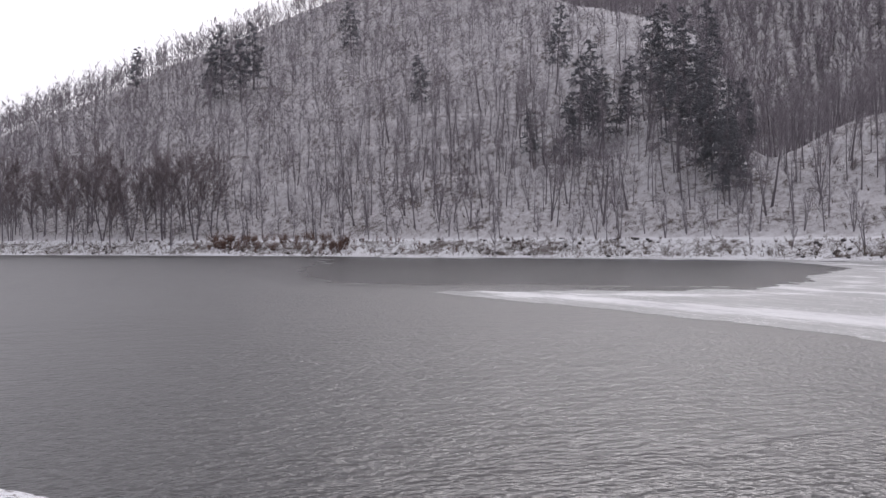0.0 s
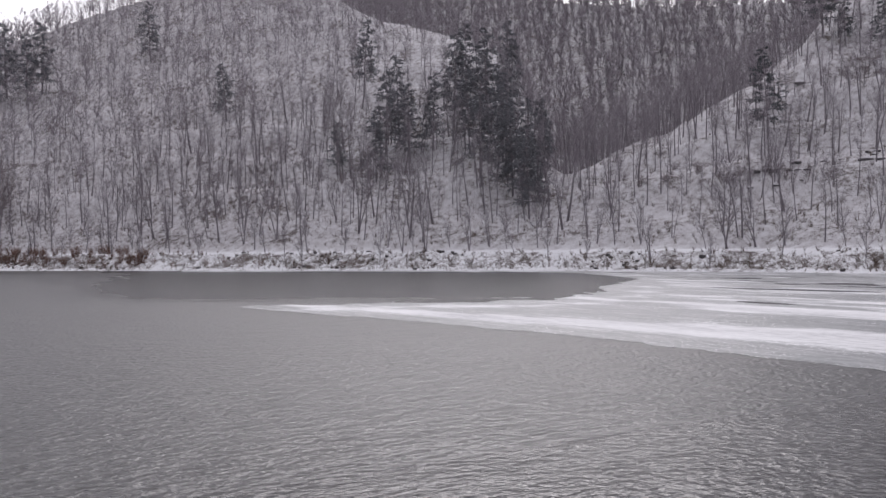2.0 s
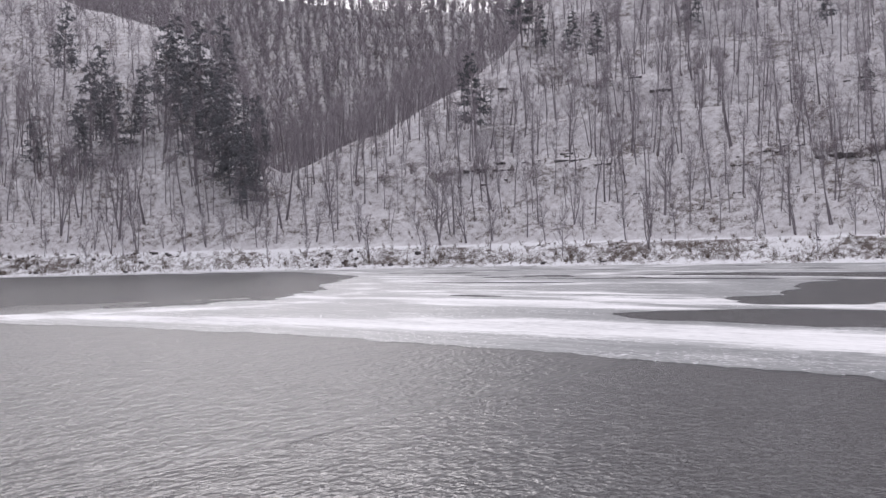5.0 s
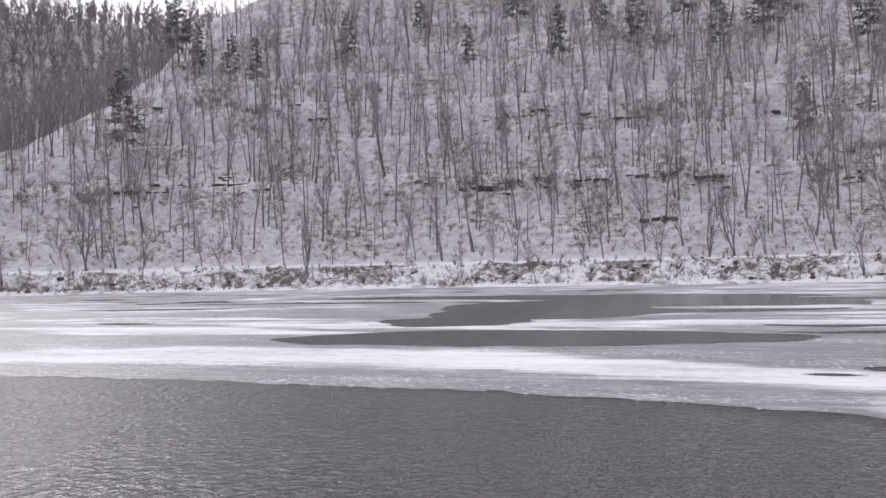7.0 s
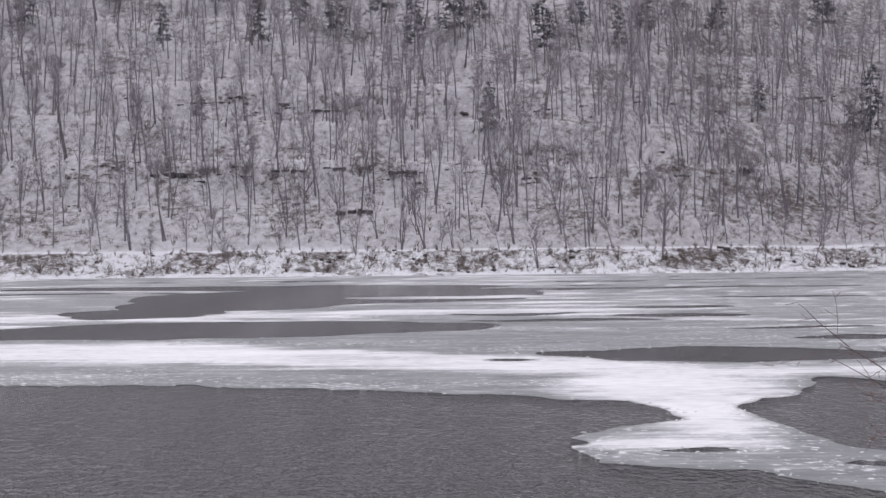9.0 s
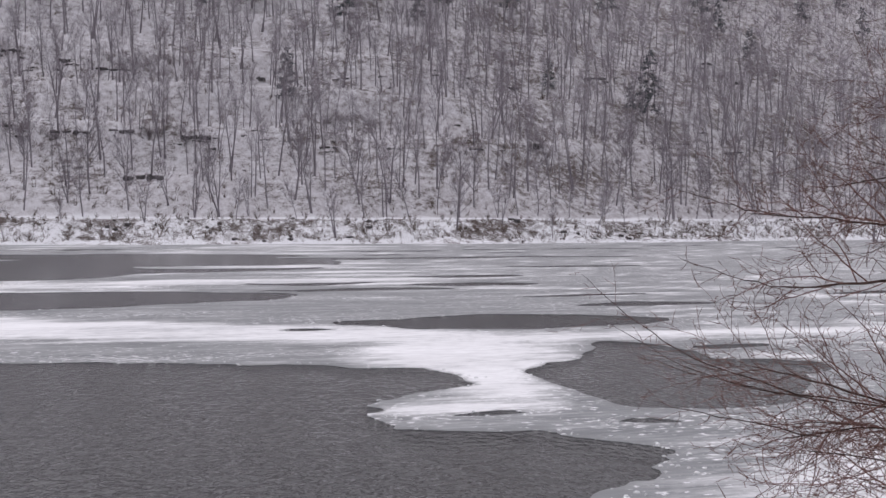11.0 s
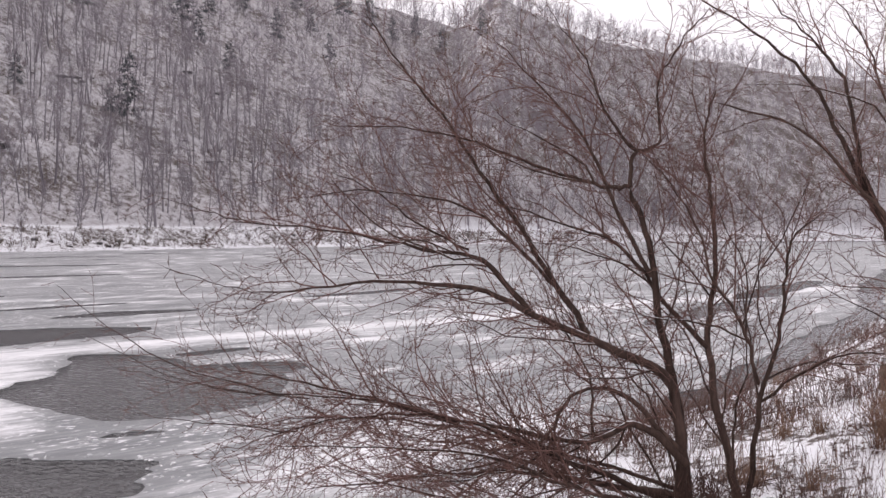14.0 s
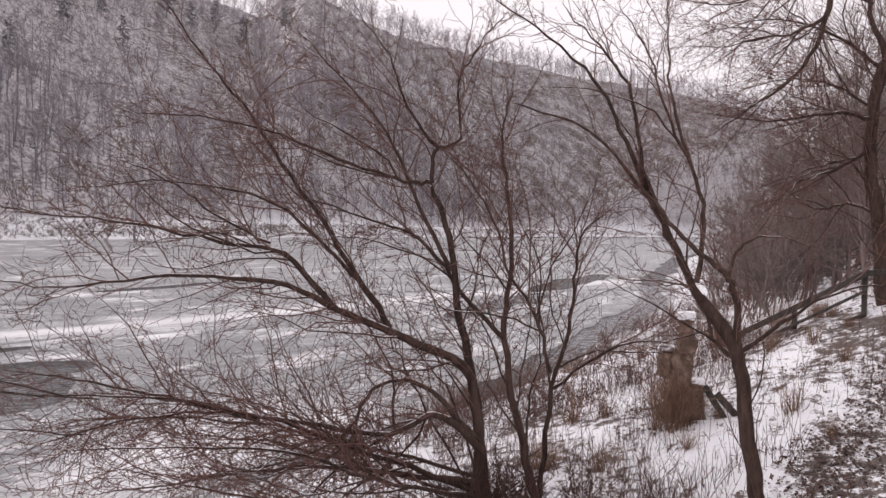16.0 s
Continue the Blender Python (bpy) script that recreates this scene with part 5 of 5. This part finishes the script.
for k in range(135):
    x = r5.uniform(9.5, 36) if k < 120 else r5.uniform(10, 17)
    y = float(np.interp(x, NEAR_SHORE[:, 0], NEAR_SHORE[:, 1])) - r5.uniform(0.4, 5.0) * (1 if x > 13 else 0.5)
    if abs(x - 12.4) < 1.4 and abs(y - 4.6) < 1.3:
        continue
    ob = new("bank_brush", BRUSH[k % 5])
    ob.matrix_basis = at(x, y, r5.uniform(0, 6.28), r5.uniform(0.3, 0.7))
    tagged(ob, "low tangle of reddish brown bare brush in snow", "brush", "brush on the near bank")


DARK = [shrub(990 + k, 1.6, 13, 0.75, 8, 0.6).mesh("thorn_brush", THORN) for k in range(3)]
for k in range(24):
    x, y = 8.55 + r5.normal(0, 0.5), 5.15 + r5.normal(0, 0.5)
    ob = new("thorn_brush", DARK[k % 3])
    ob.matrix_basis = at(x, y, r5.uniform(0, 6.28), r5.uniform(0.35, 0.7))
    tagged(ob, "dark tangle of bare stems round a tree's foot", "brush", "dark brush under the riverside tree")


def stalks(name, n, box, tall, thick, mat, label, bend=0.18, seed=1, share=0.6):
    """Dry stems strewn over the near bank, thicker in drifts."""
    r = np.random.default_rng(seed)
    x, y = r.uniform(box[0], box[1], n), r.uniform(box[2], box[3], n)
    if name == "tall_weeds":
        x, y = y * np.sin(np.radians(x)), y * np.cos(np.radians(x))
    deep = -off_line(x, y, NEAR_SHORE)
    keep = (deep > 0.25) & (fbm(x / 1.3, y / 1.3, seed + 200, 4) > r.uniform(-0.2, share, n)) & (np.hypot(x, y) > 6.5)
    x, y = x[keep], y[keep]
    z = land(x, y)
    s = Shape()
    for px, py, pz in zip(x, y, z):
        h = tall * (0.15 + 0.85 * r.uniform() ** 2)
        stem = wander(r, (px, py, pz - 0.03), (r.normal(0, 0.16), r.normal(0, 0.16), 1), h, 3, bend, -0.1)
        s.tube(stem, np.linspace(thick, thick * 0.4, 4), 3)
        if r.uniform() < 0.4:
            q, e = along(stem, r.uniform(0.4, 0.9))
            s.tube(wander(r, q, aside(r, e, 40), h * 0.3, 1, 0.1), (thick * 0.7, thick * 0.4), 3)
    return tagged(new(name, s.mesh(name, mat)), label, "dry weeds", kind="stuff")


stalks("dry_weeds", 36000, (7, 40, -3, 16), 0.75, 0.0048, WEED, "thin brown weed stalks sticking out of snow", 0.08, seed=3, share=0.8)
stalks("tall_weeds", 11000, (55, 77, 8.5, 19), 1.0, 0.0042, WEED, "dark brittle weed stems in the snow of a bank", 0.22, seed=14, share=0.35)
stalks("dry_grass", 9000, (7, 26, -3, 12), 0.32, 0.006, STRAW, "short tan dead grass poking through snow", 0.3, seed=9, share=0.8)


def fallen_leaves():
    r = np.random.default_rng(77)
    s = Shape()
    n = 3000
    t, w = r.uniform(0, 1, n), r.normal(0, 0.55, n)
    x = 9.0 + 8.0 * t + 0.3 * w
    y = 2.35 - 0.25 * t + w * 0.5
    u, v = r.uniform(8.5, 22, 24000), r.uniform(-1, 9, 24000)
    lies = (-off_line(u, v, NEAR_SHORE) > 0.3) & (fbm(u / 0.9, v / 0.9, 301, 4) > r.uniform(0.0, 0.7, len(u)))
    x, y = np.concatenate([x, u[lies]]), np.concatenate([y, v[lies]])
    z = land(x, y)
    for px, py, pz in zip(x, y, z):
        a, size = r.uniform(0, 6.28), r.uniform(0.016, 0.042)
        u, v = np.array([math.cos(a), math.sin(a), r.normal(0, 0.3)]) * size, np.array([-math.sin(a), math.cos(a), r.normal(0, 0.3)]) * size * 0.6
        c = np.array([px, py, pz + 0.015])
        s.add([c - u, c + v + (0, 0, 0.012), c + u, c - v + (0, 0, 0.012)], [(0, 1, 3), (1, 2, 3)])
    return tagged(new("fallen_leaves", s.mesh("fallen_leaves", LEAF, False)), "dark brown fallen leaves on a trodden snowy path", "leaves", kind="stuff")


LEAF = bark("leaf_litter", (0.045, 0.03, 0.028), (0.17, 0.11, 0.09), 20.0)
fallen_leaves()


# ---------------------------------------------------------------- stair rail and old pier
def wood_grain():
    m, n, l, p = material("weathered_wood", (0.09, 0.08, 0.07), 0.85, 0.2)
    g = noise_tex(n, l, 9, 5, 0.7, (1, 1, 0.3))
    l.new(ramp(n, l, g, ((0.3, (0.028, 0.025, 0.023)), (0.75, (0.10, 0.09, 0.08)))), p.inputs["Base Color"])
    bumped(n, l, p, g, 0.5, 0.01)
    return m


def masonry():
    m, n, l, p = material("old_concrete", (0.2, 0.15, 0.11), 0.9, 0.2)
    g = noise_tex(n, l, 5, 6, 0.75)
    l.new(ramp(n, l, g, ((0.3, (0.06, 0.042, 0.034)), (0.52, (0.17, 0.115, 0.088)), (0.75, (0.34, 0.26, 0.21)))), p.inputs["Base Color"])
    bumped(n, l, p, g, 0.9, 0.05)
    return m


TIMBER, PIER = wood_grain(), masonry()


def beam(name, a, b, wide, deep, mat, parent, label=""):
    """A squared timber from a to b with softened edges."""
    a, b = Vector(a), Vector(b)
    bm = bmesh.new()
    bmesh.ops.create_cube(bm, size=1.0)
    bmesh.ops.scale(bm, vec=(wide, deep, (b - a).length), verts=bm.verts)
    bmesh.ops.bevel(bm, geom=bm.edges[:], offset=min(wide, deep) * 0.1, segments=2, affect="EDGES")
    me = bpy.data.meshes.new(name)
    bm.to_mesh(me)
    bm.free()
    me.materials.append(mat)
    ob = part(name, me, parent, label)
    ob.matrix_basis = Matrix.Translation((a + b) / 2) @ (b - a).to_track_quat("Z", "X").to_matrix().to_4x4()
    return ob


rail = tagged(new("stair_railing"), "weathered dark wooden railing of a stair down the snowy bank", "railing")
top, low = Vector((18.7, 3.3, 3.5)), Vector((18.1, 5.75, 2.05))
end = Vector((19.4, 2.6, 3.55))
beam("handrail", top, low, 0.11, 0.06, TIMBER, rail)
beam("handrail", top, end, 0.11, 0.06, TIMBER, rail)
beam("rail", top - Vector((0, 0, 0.32)), low - Vector((0, 0, 0.32)), 0.05, 0.13, TIMBER, rail)
beam("rail", top - Vector((0, 0, 0.74)), low - Vector((0, 0, 0.74)), 0.05, 0.13, TIMBER, rail)
for t in (0.02, 0.5, 0.97):
    p = top.lerp(low, t)
    ground_z = float(land(np.array([p.x]), np.array([p.y]))[0])
    beam("post", (p.x + 0.07, p.y, min(ground_z, p.z - 0.9) - 0.3), (p.x + 0.07, p.y, p.z + 0.02), 0.09, 0.09, TIMBER, rail)

fence = tagged(new("iron_railing"), "thin dark iron railing at the head of the stair", "railing")
for k in range(3):
    p = Vector((28.6 + 0.15 * k, 5.6 - 0.85 * k, 0))
    g = float(land(np.array([p.x]), np.array([p.y]))[0])
    beam("post", (p.x, p.y, g - 0.2), (p.x, p.y, g + 1.05), 0.05, 0.05, TIMBER, fence)
for up in (0.5, 1.0):
    a, b = Vector((28.6, 5.6, 0)), Vector((28.9, 3.9, 0))
    a.z, b.z = (float(land(np.array([q.x]), np.array([q.y]))[0]) + up for q in (a, b))
    beam("rail", a, b, 0.04, 0.04, TIMBER, fence)


def rough_block(name, size, seed, mat, parent, place, taper=0.0):
    """A worn block of rubble concrete or of snow."""
    bm = bmesh.new()
    bmesh.ops.create_cube(bm, size=1.0)
    bmesh.ops.subdivide_edges(bm, edges=bm.edges[:], cuts=7, use_grid_fill=True)
    for v in bm.verts:
        shrink = 1 - taper * (v.co.z + 0.5)
        q = Vector((v.co.x * size[0] * shrink, v.co.y * size[1] * shrink, v.co.z * size[2]))
        q *= 1.12 - 0.22 * v.co.length
        v.co = q + noise.noise_vector(q * 4.0 + Vector((seed, 0, 0))) * 0.09 * min(1, size[2] * 2) + noise.noise_vector(q * 11.0 + Vector((seed, 3, 0))) * 0.04 * min(1, size[2] * 2)
    bmesh.ops.triangulate(bm, faces=bm.faces[:])
    me = bpy.data.meshes.new(name)
    bm.to_mesh(me)
    bm.free()
    me.materials.append(mat)
    ob = part(name, me, parent)
    ob.location = place
    return ob


def old_pier():
    x, y = polar(69.9, 14.0)
    root = tagged(new("old_pier"), "crumbling tan rubble pier capped with snow on the bank", "pier")
    g = float(land(np.array([x]), np.array([y]))[0])
    rough_block("pier_body", (0.34, 0.34, 1.15), 2.0, PIER, root, (0.02, 0, 0.45), 0.3)
    rough_block("pier_post", (0.2, 0.22, 0.6), 5.0, PIER, root, (0.07, 0, 1.2), 0.15)
    rough_block("broken_stone", (0.26, 0.24, 0.42), 6.0, PIER, root, (-0.2, 0.03, 0.82), 0.2)
    rough_block("broken_stone", (0.24, 0.26, 0.6), 8.0, PIER, root, (0.24, -0.03, 0.3), 0.25)
    rough_block("snow_cap", (0.26, 0.27, 0.12), 9.0, SNOW, root, (0.07, 0, 1.54))
    rough_block("snow_cap", (0.22, 0.24, 0.08), 7.0, SNOW, root, (-0.2, 0.03, 1.05))
    rough_block("snow_cap", (0.18, 0.24, 0.08), 4.0, SNOW, root, (0.26, -0.03, 0.6))
    root.matrix_basis = Matrix.Translation((x, y, g)) @ Matrix.Rotation(-1.22, 4, "Z")


old_pier()

# a broken timber that leans on the pier, and dead vines round it
x, y = polar(70.9, 13.9)
slab = tagged(new("broken_timber"), "dark broken timber leaning beside an old pier in snow", "timber")
g = float(land(np.array([x]), np.array([y]))[0])
beam("board", (0.5 * 0.33, -0.5 * 0.94, -0.1), (0.04, -0.1, 0.5), 0.09, 0.03, TIMBER, slab)
beam("board", (0.75 * 0.33, -0.75 * 0.94, -0.1), (0.12, -0.25, 0.4), 0.1, 0.04, TIMBER, slab)
slab.matrix_basis = Matrix.Translation((x, y, g))
VINES = [shrub(970 + k, 1.1, 15, 0.3, 5, 0.4).mesh("dead_vines", STRAW) for k in range(2)]
for k, (turn, far) in enumerate([(69.3, 13.6), (70.0, 13.5), (70.6, 13.7), (69.0, 13.9), (69.7, 13.4), (70.2, 13.6), (68.6, 13.6), (69.5, 13.7)]):
    ob = new("dead_vines", VINES[k % 2])
    ob.matrix_basis = at(*polar(turn, far), k * 1.3, 0.95 - 0.1 * (k % 3))
    tagged(ob, "tan-brown dead vines and weeds clinging round an old pier", "dead plants", "dead plants round the pier")


def tuft(seed, tall, n):
    r = np.random.default_rng(seed)
    s = Shape()
    for _ in range(n):
        a, d = r.uniform(0, 6.28), abs(r.normal(0, 0.16))
        way = (math.cos(a) * 0.35 * r.uniform(), math.sin(a) * 0.35 * r.uniform(), 1)
        s.tube(wander(r, (math.cos(a) * d, math.sin(a) * d, -0.05), way, tall * r.uniform(0.5, 1), 4, 0.16, -0.5), np.linspace(0.006, 0.002, 5), 3)
    return s


TUFTS = [tuft(40 + k, 1.0, 70).mesh("grass_tuft", STRAW) for k in range(4)]
for k in range(34):
    if k < 5:
        x, y = polar(70 + r5.normal(0, 1.2), 13.6 + r5.normal(0, 0.5))
        size = r5.uniform(0.25, 0.5)
    else:
        x, y = polar(r5.uniform(60, 80), r5.uniform(12, 22))
        size = r5.uniform(0.3, 0.7)
    if -off_line(np.array([x]), np.array([y]), NEAR_SHORE)[0] < 0.4:
        continue
    ob = new("grass_tuft", TUFTS[k % 4])
    ob.matrix_basis = at(x, y, r5.uniform(0, 6.28), size)
    tagged(ob, "tall tuft of tan dead grass in the snow", "grass", "grass tufts on the near bank")

# stones and dead weeds that roughen the far bank
x, y, s = scatter(120000, -98, 52, 0.6, 10.0, 330)
keep = strewn(x, y, 0.85)[:7000]
STONES = [boulder(50 + k, 1.0, 0.8, 0.6) for k in range(4)]
kinds = []
for me in STONES:
    v = np.array([w.co[:] for w in me.vertices])
    kinds.append(((v, np.array([p.vertices[:] for p in me.polygons])),))
cut = keep[fbm(x[keep] / 6, y[keep] / 6, 88, 3) > 0.1][:420]
tagged(new("bank_stones", woods("bank_stones", 0, kinds, x[cut], y[cut], land(x[cut], y[cut]), 0.25 + 0.75 * rng.uniform(0, 1, len(cut)) ** 2, ROCK, "")),
       "dark rip-rap stones dusted with snow along the far bank", "stones", kind="stuff")
LOW = [((shrub(800 + k, 1.1, 5, 0.9, 3, 1.5, 2).arrays()),) for k in range(5)]
cut = keep[s[keep] < 8.5][:4600]
tagged(new("bank_weeds", woods("bank_weeds", 0, LOW, x[cut], y[cut], land(x[cut], y[cut]), rng.uniform(0.5, 1.3, len(cut)), SHRUB, "")),
       "grey-brown dead weeds and brush covering the far bank", "dry weeds", kind="stuff")

x, y, s = scatter(120000, -98, 46, 13.5, 60, 300)
cut = strewn(x, y, 1.9)
cut = cut[rng.uniform(0, 1, len(cut)) < 0.25 + 0.75 * (1 - ease(s[cut], 16, 34))][:2700]
tagged(new("slope_brush", woods("slope_brush", 0, LOW, x[cut], y[cut], land(x[cut], y[cut]), rng.uniform(0.6, 1.8, len(cut)), SHRUB, "")),
       "thin grey-brown brush between the hillside trees", "brush", kind="stuff")
